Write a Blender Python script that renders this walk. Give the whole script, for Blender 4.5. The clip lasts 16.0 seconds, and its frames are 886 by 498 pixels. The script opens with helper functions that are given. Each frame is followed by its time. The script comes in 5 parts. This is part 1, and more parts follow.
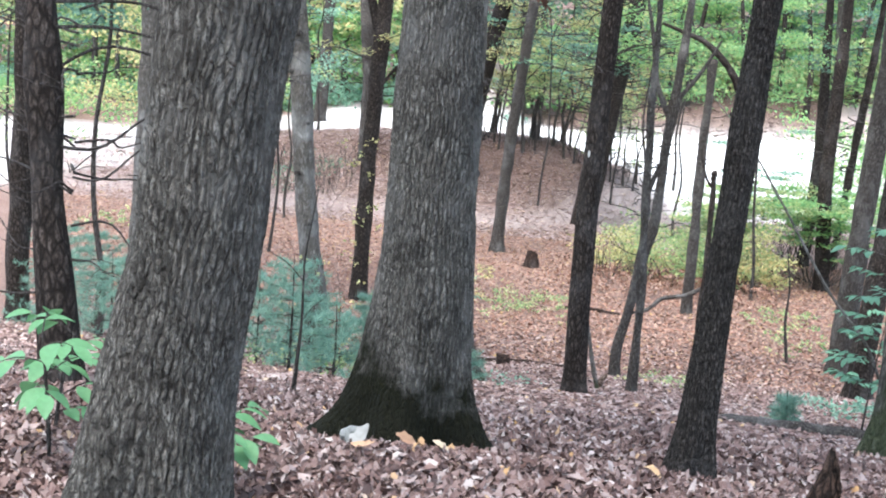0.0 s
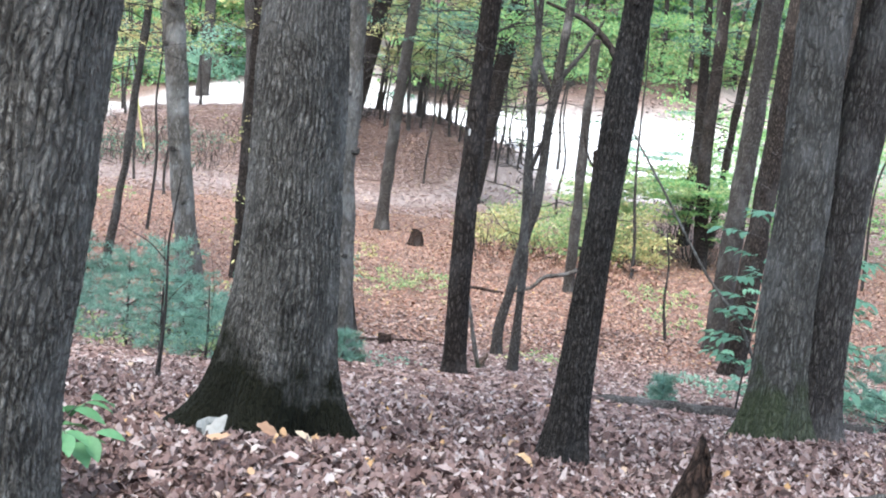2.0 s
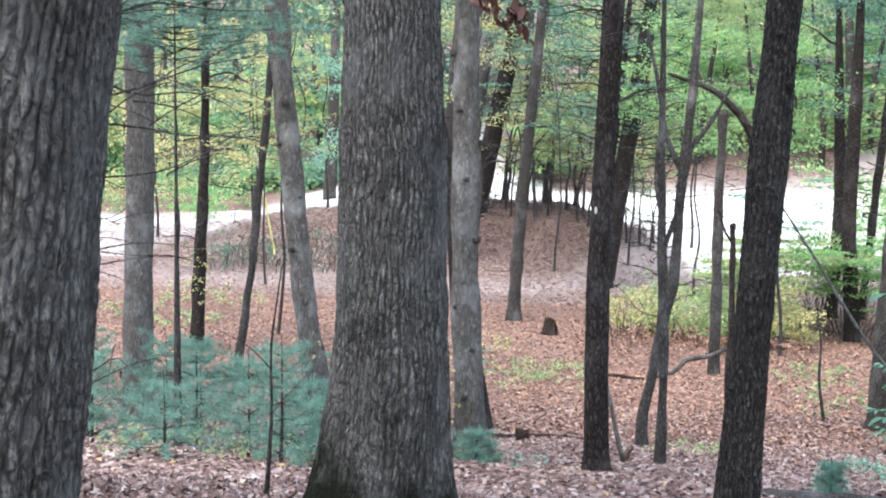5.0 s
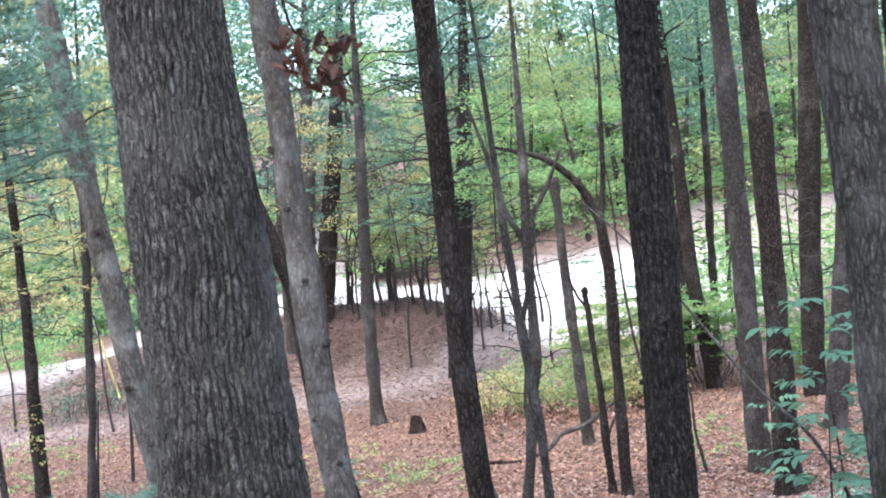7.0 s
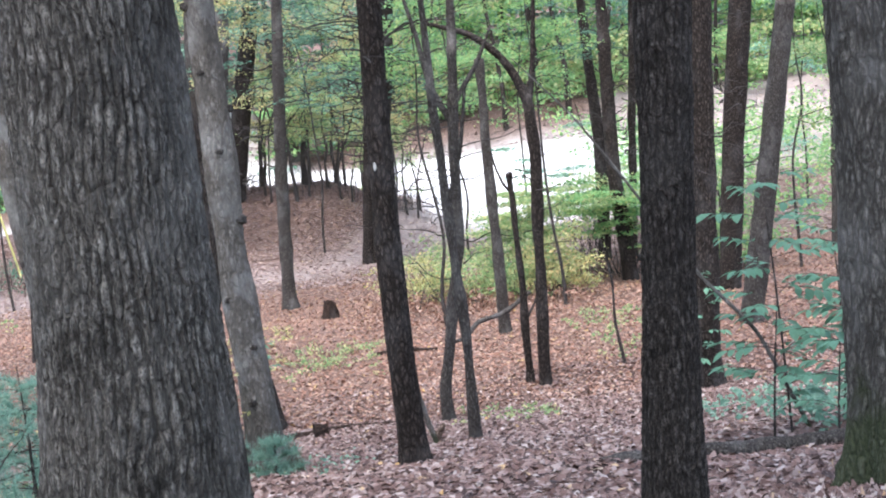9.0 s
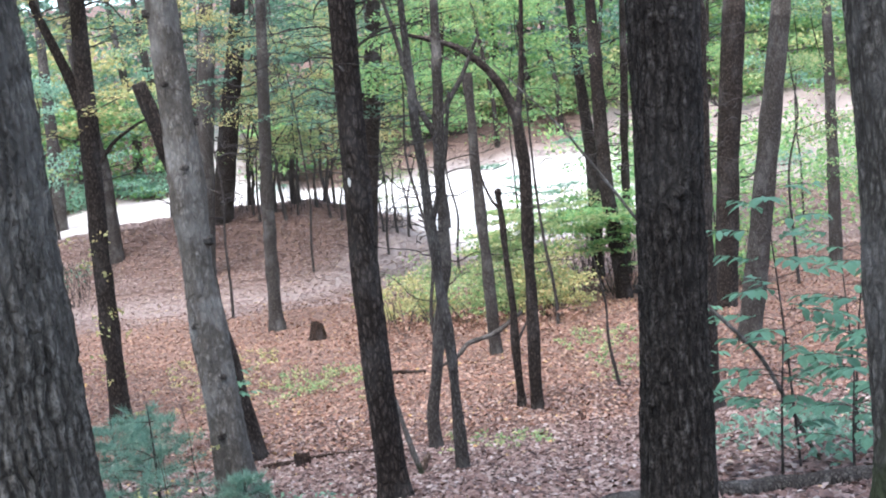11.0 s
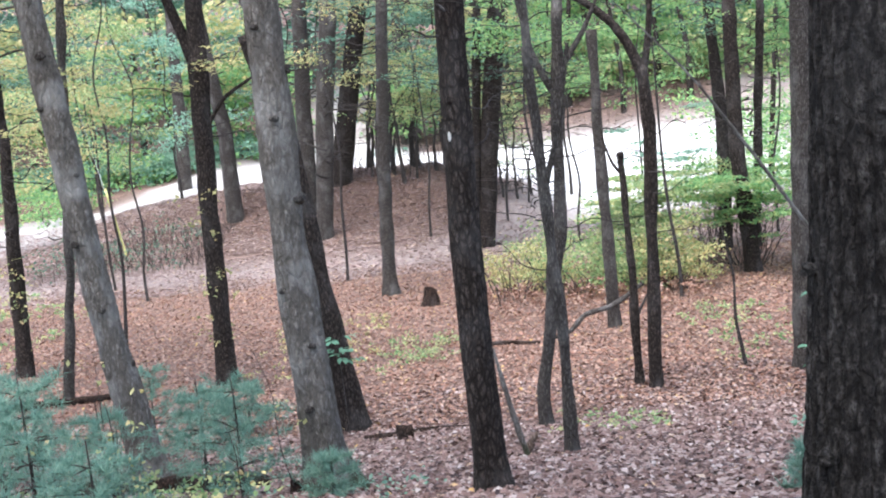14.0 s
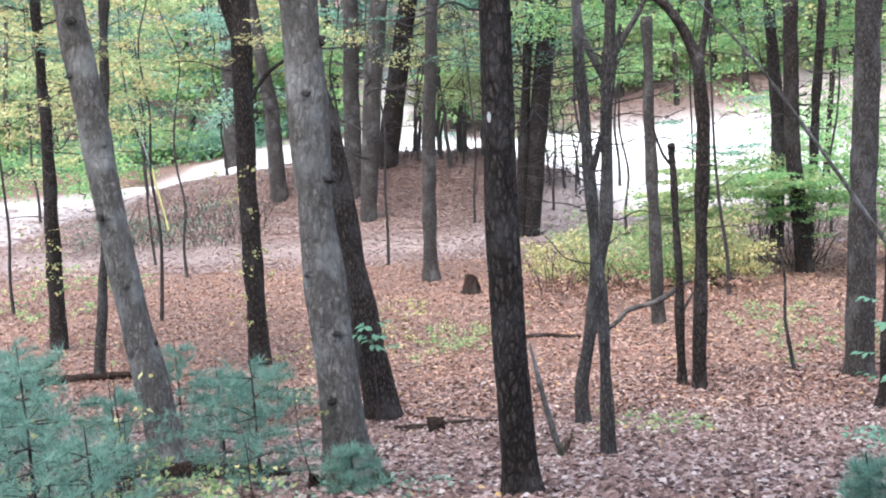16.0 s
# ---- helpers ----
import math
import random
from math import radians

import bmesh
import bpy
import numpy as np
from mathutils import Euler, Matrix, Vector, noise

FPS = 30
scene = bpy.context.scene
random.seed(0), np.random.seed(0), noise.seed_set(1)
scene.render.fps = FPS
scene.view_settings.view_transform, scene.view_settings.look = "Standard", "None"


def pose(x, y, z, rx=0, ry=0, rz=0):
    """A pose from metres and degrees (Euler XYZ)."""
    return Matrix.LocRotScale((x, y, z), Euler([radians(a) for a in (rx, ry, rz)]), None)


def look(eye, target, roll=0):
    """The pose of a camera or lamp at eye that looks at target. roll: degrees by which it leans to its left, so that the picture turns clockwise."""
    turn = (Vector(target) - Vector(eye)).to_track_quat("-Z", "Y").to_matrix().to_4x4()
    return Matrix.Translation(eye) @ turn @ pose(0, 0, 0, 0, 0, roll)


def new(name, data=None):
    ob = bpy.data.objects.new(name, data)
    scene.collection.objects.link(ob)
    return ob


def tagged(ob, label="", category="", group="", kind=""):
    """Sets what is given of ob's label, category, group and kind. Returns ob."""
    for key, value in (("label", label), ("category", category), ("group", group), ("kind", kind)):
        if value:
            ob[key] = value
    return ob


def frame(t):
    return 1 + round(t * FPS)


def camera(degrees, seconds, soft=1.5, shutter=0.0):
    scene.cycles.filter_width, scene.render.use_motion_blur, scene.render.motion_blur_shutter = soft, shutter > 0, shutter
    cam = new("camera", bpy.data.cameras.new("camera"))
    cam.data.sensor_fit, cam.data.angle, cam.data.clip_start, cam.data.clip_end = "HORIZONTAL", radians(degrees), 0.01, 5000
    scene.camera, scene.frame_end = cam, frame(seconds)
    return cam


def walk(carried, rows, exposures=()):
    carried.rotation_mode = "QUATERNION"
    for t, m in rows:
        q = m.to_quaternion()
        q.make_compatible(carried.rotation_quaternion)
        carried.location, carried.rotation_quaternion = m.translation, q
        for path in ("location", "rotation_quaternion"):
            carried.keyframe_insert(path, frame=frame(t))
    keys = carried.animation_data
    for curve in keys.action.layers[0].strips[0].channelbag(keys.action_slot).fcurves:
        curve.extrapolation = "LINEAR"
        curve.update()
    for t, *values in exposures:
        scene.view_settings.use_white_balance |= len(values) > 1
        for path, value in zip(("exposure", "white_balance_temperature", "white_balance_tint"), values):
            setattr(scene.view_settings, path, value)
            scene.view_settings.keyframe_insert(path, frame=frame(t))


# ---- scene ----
cam = camera(41.0, 16.0, soft=2.0)
PATH = [
    (0, (1.003, 0.54, 1.889), (0.776, 2.494, 1.529), 4.4),
    (0.5, (0.984, 0.72, 1.886), (0.925, 2.679, 1.486), 3.9),
    (1, (1.032, 0.769, 1.882), (1.008, 2.732, 1.504), 5.7),
    (1.5, (1.076, 0.795, 1.878), (1.054, 2.759, 1.5), 4.5),
    (2, (1.084, 0.801, 1.873), (1.049, 2.764, 1.492), 5.6),
    (2.5, (1.084, 0.829, 1.87), (1.044, 2.789, 1.475), 5.7),
    (3, (1.111, 0.947, 1.844), (0.962, 2.903, 1.452), 3.1),
    (3.5, (1.146, 1.083, 1.83), (0.848, 3.034, 1.509), 1.1),
    (3.7, (1.11, 1.139, 1.804), (0.779, 3.088, 1.498), 1.1),
    (5.8, (1.136, 2.047, 1.667), (1.042, 4.041, 1.545), -0.8),
    (6, (1.143, 2.146, 1.646), (1.112, 4.143, 1.555), -1.6),
    (6.5, (1.094, 2.376, 1.564), (1.113, 4.373, 1.468), -2.4),
    (7, (1.032, 2.622, 1.516), (1.03, 4.62, 1.434), -7.5),
    (7.5, (1.002, 2.866, 1.505), (1.005, 4.864, 1.413), -3.9),
    (8, (0.94, 3.063, 1.462), (0.967, 5.057, 1.318), -4.3),
    (8.5, (0.935, 3.265, 1.398), (0.992, 5.255, 1.208), -4.5),
    (9, (0.873, 3.474, 1.349), (0.996, 5.45, 1.064), -5.6),
    (9.5, (0.944, 3.703, 1.322), (1.047, 5.683, 1.058), -5.5),
    (9.7, (0.956, 3.821, 1.316), (1.083, 5.8, 1.054), -5.5),
    (11.8, (1.163, 4.502, 1.192), (1.292, 6.482, 0.937), -6.2),
    (12, (1.186, 4.589, 1.176), (1.278, 6.569, 0.91), -5.4),
    (12.5, (1.165, 4.756, 1.154), (1.241, 6.738, 0.897), -2.6),
    (13, (1.219, 4.987, 1.119), (1.174, 6.973, 0.885), -2.7),
    (13.5, (1.214, 5.121, 1.094), (1.116, 7.1, 0.821), -3.3),
    (14, (1.243, 5.335, 1.071), (1.168, 7.312, 0.779), -5.4),
    (14.5, (1.315, 5.49, 1.042), (1.231, 7.464, 0.732), -4.8),
    (15, (1.284, 5.596, 1.026), (1.286, 7.571, 0.708), -3.4),
    (15.5, (1.323, 5.795, 0.986), (1.27, 7.766, 0.652), -4.7),
    (16, (1.307, 5.955, 0.984), (1.154, 7.925, 0.675), -3.5),
]
walk(cam, [(t, look(e, a, r)) for t, e, a, r in PATH], [(0, 2.94, 6250, 4), (3.5, 2.92, 6250, 4), (6.5, 2.74, 6250, 9), (9.5, 2.73, 6250, 9), (12.5, 2.64, 6250, 8), (16, 2.78, 6250, 9)])


# ---- sky, sun, exposure ----
world = bpy.data.worlds.new("overcast_sky")
scene.world = world
world.use_nodes = True
wn, wl = world.node_tree.nodes, world.node_tree.links
sky = wn.new("ShaderNodeTexSky")
sky.sky_type, sky.sun_disc = "NISHITA", False
sky.sun_elevation, sky.sun_rotation = radians(72), radians(207)
sky.air_density, sky.dust_density, sky.ozone_density = 1.0, 2.0, 1.0
veil = wn.new("ShaderNodeHueSaturation")
veil.inputs["Saturation"].default_value = 0.85
wl.new(sky.outputs[0], veil.inputs["Color"])
wl.new(veil.outputs[0], wn["Background"].inputs[0])
wn["Background"].inputs[1].default_value = 0.12
sun_data = bpy.data.lights.new("sun", "SUN")
sun_data.energy, sun_data.angle, sun_data.color = 1.3, radians(40), (1.0, 0.965, 0.965)
sun_ob = new("sun", sun_data)
sun_ob.matrix_world = look((-8, 0, 62), (0, 15, 0))


# ---- materials ----
def material(name, rough=0.8):
    m = bpy.data.materials.new(name)
    m.use_nodes = True
    n, l = m.node_tree.nodes, m.node_tree.links
    b = n["Principled BSDF"]
    b.inputs["Roughness"].default_value = rough
    b.inputs["Specular IOR Level"].default_value = 0.25
    return m, n, l, b


def ramp(n, l, fac, stops):
    r = n.new("ShaderNodeValToRGB")
    els = r.color_ramp.elements
    while len(els) < len(stops):
        els.new(0.5)
    for e, (p, c) in zip(els, stops):
        e.position, e.color = p, (*c, 1)
    l.new(fac, r.inputs[0])
    return r.outputs[0]


def noise_tex(n, l, scale, detail=4, stretch=(1, 1, 1), rough=0.6):
    tc, mp, t = n.new("ShaderNodeTexCoord"), n.new("ShaderNodeMapping"), n.new("ShaderNodeTexNoise")
    mp.inputs["Scale"].default_value = stretch
    l.new(tc.outputs["Object"], mp.inputs[0])
    l.new(mp.outputs[0], t.inputs["Vector"])
    t.inputs["Scale"].default_value, t.inputs["Detail"].default_value, t.inputs["Roughness"].default_value = scale, detail, rough
    return t.outputs["Fac"]


def mix(n, l, fac, a, b, mode="MIX"):
    x = n.new("ShaderNodeMix")
    x.data_type, x.blend_type = "RGBA", mode
    for k, v in ((0, fac), (6, a), (7, b)):
        if isinstance(v, (float, int)):
            x.inputs[k].default_value = v
        elif isinstance(v, tuple):
            x.inputs[k].default_value = (*v, 1)
        else:
            l.new(v, x.inputs[k])
    return x.outputs[2]


def bump(n, l, b, h, strength, dist=0.01):
    u = n.new("ShaderNodeBump")
    u.inputs["Strength"].default_value, u.inputs["Distance"].default_value = strength, dist
    l.new(h, u.inputs["Height"])
    l.new(u.outputs[0], b.inputs["Normal"])


def bark_material(name, dark, mid, pale, lichen=0.25, moss=0.0, moss_top=0.6, streak=0.26, size=40, relief=1.0, plates=34, cracks=0.95, side=0.0, moss_low=(0.016, 0.022, 0.009), moss_high=(0.05, 0.062, 0.026), mottle=0.35, stain=0.0):
    """Bark: flaking vertical ridges with dark cracks, blotches, pale lichen; a ragged moss patch near the foot when asked for."""
    m, n, l, b = material(name, 0.95)
    b.inputs["Specular IOR Level"].default_value = 0.1
    grain = noise_tex(n, l, size, 7, (1, 1, streak), 0.72)
    flake = noise_tex(n, l, size * 2.3, 4, (1, 1, streak * 1.8), 0.65)
    blot = noise_tex(n, l, 2.6, 5, (1, 1, 0.6))
    patch = noise_tex(n, l, 9, 4, (1, 1, 0.5))
    c = ramp(n, l, grain, [(0.36, dark), (0.5, mid), (0.66, pale)])
    c = mix(n, l, ramp(n, l, flake, [(0.40, (0.75,) * 3), (0.5, (0.0,) * 3)]), c, dark)
    tc, mp, wob, vo = n.new("ShaderNodeTexCoord"), n.new("ShaderNodeMapping"), n.new("ShaderNodeTexNoise"), n.new("ShaderNodeTexVoronoi")
    mp.inputs["Scale"].default_value = (1, 1, streak)
    wob.inputs["Scale"].default_value, wob.inputs["Detail"].default_value = 14, 3
    off = n.new("ShaderNodeVectorMath")
    off.operation = "MULTIPLY_ADD"
    off.inputs[1].default_value = (0.014, 0.014, 0.04)
    l.new(tc.outputs["Object"], wob.inputs["Vector"])
    l.new(wob.outputs["Color"], off.inputs[0])
    l.new(tc.outputs["Object"], off.inputs[2])
    l.new(off.outputs[0], mp.inputs[0])
    l.new(mp.outputs[0], vo.inputs["Vector"])
    vo.feature, vo.inputs["Scale"].default_value = "DISTANCE_TO_EDGE", plates
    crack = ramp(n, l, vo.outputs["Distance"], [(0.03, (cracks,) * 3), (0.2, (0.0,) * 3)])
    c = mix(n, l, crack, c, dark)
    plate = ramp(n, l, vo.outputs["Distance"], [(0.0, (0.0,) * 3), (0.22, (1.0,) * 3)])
    # furrow bottoms: dark bark, with the shade of the relief put into the colour
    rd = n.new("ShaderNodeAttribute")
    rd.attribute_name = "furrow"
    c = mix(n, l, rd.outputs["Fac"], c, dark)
    c = mix(n, l, ramp(n, l, patch, [(0.45, (0.0,) * 3), (0.7, (mottle,) * 3)]), c, tuple(0.6 * p for p in mid))
    if stain:
        c = mix(n, l, ramp(n, l, noise_tex(n, l, 3.4, 6, (1, 1, 0.7), 0.7), [(0.36, (stain,) * 3), (0.5, (0.0,) * 3)]), c, tuple(0.5 * p for p in dark))
    lic = ramp(n, l, blot, [(0.5, (0, 0, 0)), (0.66, (lichen,) * 3)])
    c = mix(n, l, lic, c, tuple(0.6 * p + 0.12 for p in pale))
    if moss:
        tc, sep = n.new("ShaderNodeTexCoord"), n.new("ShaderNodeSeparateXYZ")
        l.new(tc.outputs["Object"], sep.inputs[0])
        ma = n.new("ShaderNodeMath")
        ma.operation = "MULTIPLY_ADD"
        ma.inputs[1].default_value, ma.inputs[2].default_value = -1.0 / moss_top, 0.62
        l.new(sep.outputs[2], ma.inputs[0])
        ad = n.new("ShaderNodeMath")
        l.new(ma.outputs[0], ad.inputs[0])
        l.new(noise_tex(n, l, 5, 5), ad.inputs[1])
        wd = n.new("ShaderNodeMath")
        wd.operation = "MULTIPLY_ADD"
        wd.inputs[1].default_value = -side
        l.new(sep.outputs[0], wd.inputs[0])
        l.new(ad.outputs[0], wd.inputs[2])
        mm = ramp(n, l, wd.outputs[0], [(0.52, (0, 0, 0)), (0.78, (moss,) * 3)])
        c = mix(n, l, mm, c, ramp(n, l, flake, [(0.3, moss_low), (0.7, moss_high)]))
    l.new(c, b.inputs["Base Color"])
    h = n.new("ShaderNodeMath")
    h.operation = "ADD"
    l.new(grain, h.inputs[0])
    l.new(flake, h.inputs[1])
    h2 = n.new("ShaderNodeMath")
    h2.operation = "MULTIPLY_ADD"
    h2.inputs[1].default_value = 0.6
    l.new(plate, h2.inputs[0])
    l.new(h.outputs[0], h2.inputs[2])
    bump(n, l, b, h2.outputs[0], relief, 0.02)
    return m


def leaf_material(name, stops, translucent=0.35, rough=0.55, grey=0.16):
    """Leaves coloured one by one, with light coming through them."""
    m, n, l, b = material(name, rough)
    g = n.new("ShaderNodeNewGeometry")
    c = ramp(n, l, g.outputs["Random Per Island"], [(p, tuple((1 - grey) * k + grey * sum(q) / 3 for k in q)) for p, q in stops])
    c = mix(n, l, 0.35, c, ramp(n, l, noise_tex(n, l, 30, 3), [(0.3, (0.45, 0.45, 0.45)), (0.7, (1, 1, 1))]), "MULTIPLY")
    l.new(c, b.inputs["Base Color"])
    if translucent:
        t, mx = n.new("ShaderNodeBsdfTranslucent"), n.new("ShaderNodeMixShader")
        l.new(c, t.inputs[0])
        mx.inputs[0].default_value = translucent
        l.new(b.outputs[0], mx.inputs[1])
        l.new(t.outputs[0], mx.inputs[2])
        l.new(mx.outputs[0], n["Material Output"].inputs[0])
    return m


BARK_OAK = bark_material("bark_furrowed_grey_brown", (0.03, 0.026, 0.022), (0.148, 0.134, 0.116), (0.28, 0.26, 0.228), 0.3, streak=0.3, size=62, plates=44, cracks=0.7, mottle=0.6, stain=0.7)
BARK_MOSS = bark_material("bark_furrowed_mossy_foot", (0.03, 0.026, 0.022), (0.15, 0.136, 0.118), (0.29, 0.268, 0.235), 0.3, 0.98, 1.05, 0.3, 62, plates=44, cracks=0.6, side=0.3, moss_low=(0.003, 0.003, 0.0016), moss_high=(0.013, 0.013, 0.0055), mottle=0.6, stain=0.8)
BARK_DARK = bark_material("bark_dark_scaly", (0.012, 0.009, 0.0075), (0.044, 0.033, 0.027), (0.105, 0.084, 0.071), 0.14, 0, 0.6, 0.4, 30, 0.9, 20)
BARK_SCALY = bark_material("bark_near_black_scaly", (0.011, 0.009, 0.0078), (0.043, 0.036, 0.031), (0.13, 0.114, 0.1), 0.1, 0, 0.6, 0.4, 70, 1.0, 40, 0.5, mottle=0.2)
BARK_GREY = bark_material("bark_smooth_grey", (0.06, 0.051, 0.043), (0.14, 0.123, 0.106), (0.245, 0.222, 0.195), 0.5, 0.7, 0.35, 0.4, 24, 0.9, 16, 0.6, mottle=0.9)
BARK_FOOT = bark_material("bark_grey_brown_green_foot", (0.034, 0.03, 0.025), (0.11, 0.098, 0.084), (0.21, 0.19, 0.165), 0.3, 0.75, 1.0, 0.3, 30, 1.0, 26, 0.8)
BARK_FAR = bark_material("bark_brown_grey", (0.03, 0.025, 0.022), (0.085, 0.072, 0.062), (0.17, 0.15, 0.13), 0.3)
BARK_TAN = bark_material("bark_stripped_tan", (0.09, 0.06, 0.045), (0.2, 0.145, 0.115), (0.3, 0.23, 0.19), 0.2)
ROTTEN = bark_material("rotten_wood", (0.012, 0.008, 0.006), (0.05, 0.03, 0.022), (0.10, 0.062, 0.045), 0.2)
TWIG = bark_material("twig_bark", (0.03, 0.025, 0.022), (0.075, 0.064, 0.058), (0.15, 0.13, 0.12), 0.2)

LITTER = leaf_material("fallen_leaves", [(0.0, (0.035, 0.019, 0.016)), (0.25, (0.098, 0.053, 0.042)), (0.5, (0.16, 0.095, 0.078)),
                       (0.72, (0.21, 0.14, 0.12)), (0.93, (0.3, 0.23, 0.205)), (0.985, (0.4, 0.34, 0.31)), (1.0, (0.40, 0.24, 0.08))], 0.12, 0.6, 0.0)
LITTER_NEAR = leaf_material("fallen_leaves_red_brown", [(0.0, (0.03, 0.016, 0.013)), (0.25, (0.092, 0.05, 0.041)), (0.5, (0.147, 0.089, 0.075)),
                            (0.72, (0.193, 0.131, 0.114)), (0.9, (0.265, 0.203, 0.184)), (0.985, (0.38, 0.32, 0.29)), (1.0, (0.36, 0.2, 0.07))], 0.12, 0.6, 0.0)
LITTER_RUST = leaf_material("fallen_leaves_rust", [(0.0, (0.08, 0.035, 0.022)), (0.3, (0.178, 0.084, 0.053)), (0.6, (0.265, 0.145, 0.1)),
                            (0.97, (0.34, 0.235, 0.185)), (1.0, (0.40, 0.26, 0.08))], 0.12, 0.6, 0.0)
LITTER_FAR = leaf_material("fallen_leaves_pale", [(0.0, (0.12, 0.072, 0.06)), (0.3, (0.20, 0.13, 0.112)), (0.6, (0.275, 0.195, 0.172)),
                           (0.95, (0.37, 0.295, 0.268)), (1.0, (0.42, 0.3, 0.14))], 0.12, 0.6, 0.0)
GREEN = leaf_material("green_leaves", [(0.0, (0.12, 0.26, 0.09)), (0.5, (0.2, 0.40, 0.14)), (0.85, (0.31, 0.47, 0.15)), (1.0, (0.44, 0.48, 0.16))], 0.6, 0.55, 0.12)
YELLOW = leaf_material("yellow_leaves", [(0.0, (0.22, 0.28, 0.10)), (0.4, (0.40, 0.40, 0.14)), (0.8, (0.56, 0.49, 0.18)), (1.0, (0.58, 0.40, 0.15))], 0.45)
MIXED = leaf_material("yellow_green_leaves", [(0.0, (0.14, 0.28, 0.10)), (0.45, (0.26, 0.40, 0.15)), (0.78, (0.42, 0.47, 0.19)), (1.0, (0.56, 0.5, 0.21))], 0.6, 0.55, 0.14)
NEEDLE = leaf_material("blue_green_needles", [(0.0, (0.10, 0.22, 0.155)), (0.6, (0.18, 0.34, 0.245)), (1.0, (0.27, 0.42, 0.30))], 0.5)
PINE_FAR = leaf_material("pine_foliage", [(0.0, (0.06, 0.15, 0.10)), (0.6, (0.11, 0.24, 0.16)), (1.0, (0.19, 0.33, 0.19))], 0.5)
# greyed more than the other leaves: distance haze put into the colour
TEAL = leaf_material("cool_green_leaves", [(0.0, (0.13, 0.30, 0.19)), (0.6, (0.2, 0.43, 0.27)), (1.0, (0.31, 0.53, 0.35))], 0.62, 0.55, 0.26)
SEEDLING = leaf_material("cool_green_seedling_leaves", [(0.0, (0.06, 0.17, 0.10)), (0.6, (0.10, 0.24, 0.14)), (1.0, (0.16, 0.31, 0.18))], 0.4)
BROWN_LEAF = leaf_material("withered_oak_leaves", [(0.0, (0.06, 0.03, 0.02)), (0.5, (0.14, 0.055, 0.035)), (1.0, (0.24, 0.08, 0.04))], 0.2)


def ground_material():
    """Soil under leaves, gravel lane and pale road by where they lie."""
    m, n, l, b = material("forest_soil", 0.95)
    big, fine, mid = noise_tex(n, l, 0.35, 4), noise_tex(n, l, 38, 5), noise_tex(n, l, 6, 5)
    c = ramp(n, l, fine, [(0.3, (0.05, 0.03, 0.023)), (0.5, (0.135, 0.083, 0.064)), (0.7, (0.22, 0.15, 0.122))])
    c = mix(n, l, 0.5, c, ramp(n, l, mid, [(0.3, (0.35, 0.3, 0.28)), (0.7, (1, 1, 1))]), "MULTIPLY")
    lane = n.new("ShaderNodeAttribute")
    lane.attribute_name = "lane"
    road = n.new("ShaderNodeAttribute")
    road.attribute_name = "road"
    gravel = ramp(n, l, fine, [(0.3, (0.18, 0.145, 0.132)), (0.7, (0.33, 0.275, 0.252))])
    pale = ramp(n, l, fine, [(0.3, (0.43, 0.42, 0.405)), (0.7, (0.6, 0.585, 0.565))])
    c = mix(n, l, lane.outputs["Fac"], c, gravel)
    c = mix(n, l, road.outputs["Fac"], c, pale)
    l.new(c, b.inputs["Base Color"])
    bump(n, l, b, fine, 0.6, 0.02)
    return m


SOIL = ground_material()


def plain(name, colour, rough=0.6, scale=30):
    m, n, l, b = material(name, rough)
    l.new(ramp(n, l, noise_tex(n, l, scale, 4), [(0.3, tuple(0.7 * c for c in colour)), (0.7, colour)]), b.inputs["Base Color"])
    return m


# ---- mesh helpers ----
rng = np.random.default_rng(7)


def mesh_of(name, verts, faces, mat, smooth=False):
    me = bpy.data.meshes.new(name)
    verts = np.asarray(verts, dtype=np.float32)
    if isinstance(faces, np.ndarray):
        k = faces.shape[1]
        me.vertices.add(len(verts))
        me.vertices.foreach_set("co", verts.ravel())
        me.loops.add(faces.size)
        me.loops.foreach_set("vertex_index", faces.ravel().astype(np.int32))
        me.polygons.add(len(faces))
        me.polygons.foreach_set("loop_start", np.arange(0, faces.size, k, dtype=np.int32))
        me.polygons.foreach_set("loop_total", np.full(len(faces), k, dtype=np.int32))
        me.update(calc_edges=True)
    else:
        me.from_pydata(verts.tolist(), [], faces)
    me.materials.append(mat)
    if smooth:
        me.polygons.foreach_set("use_smooth", np.ones(len(me.polygons), dtype=bool))
    return me


def part(name, me, parent, label=""):
    ob = new(name, me)
    ob.parent = parent
    return tagged(ob, label)


def empty(name, x, y, z):
    ob = new(name)
    ob.location = (x, y, z)
    ob.empty_display_size = 0.2
    return ob


def smooth_line(pts, n):
    """n points along a smooth line through pts (rows of x, y, z, r)."""
    p = np.asarray(pts, float)
    s = np.r_[0, np.cumsum(np.linalg.norm(np.diff(p[:, :3], axis=0), axis=1))]
    u = np.linspace(0, s[-1], n)
    out = np.stack([np.interp(u, s, p[:, i]) for i in range(4)], 1)
    for _ in range(2):
        if n > 4:
            out[1:-1] = 0.25 * out[:-2] + 0.5 * out[1:-1] + 0.25 * out[2:]
    return out


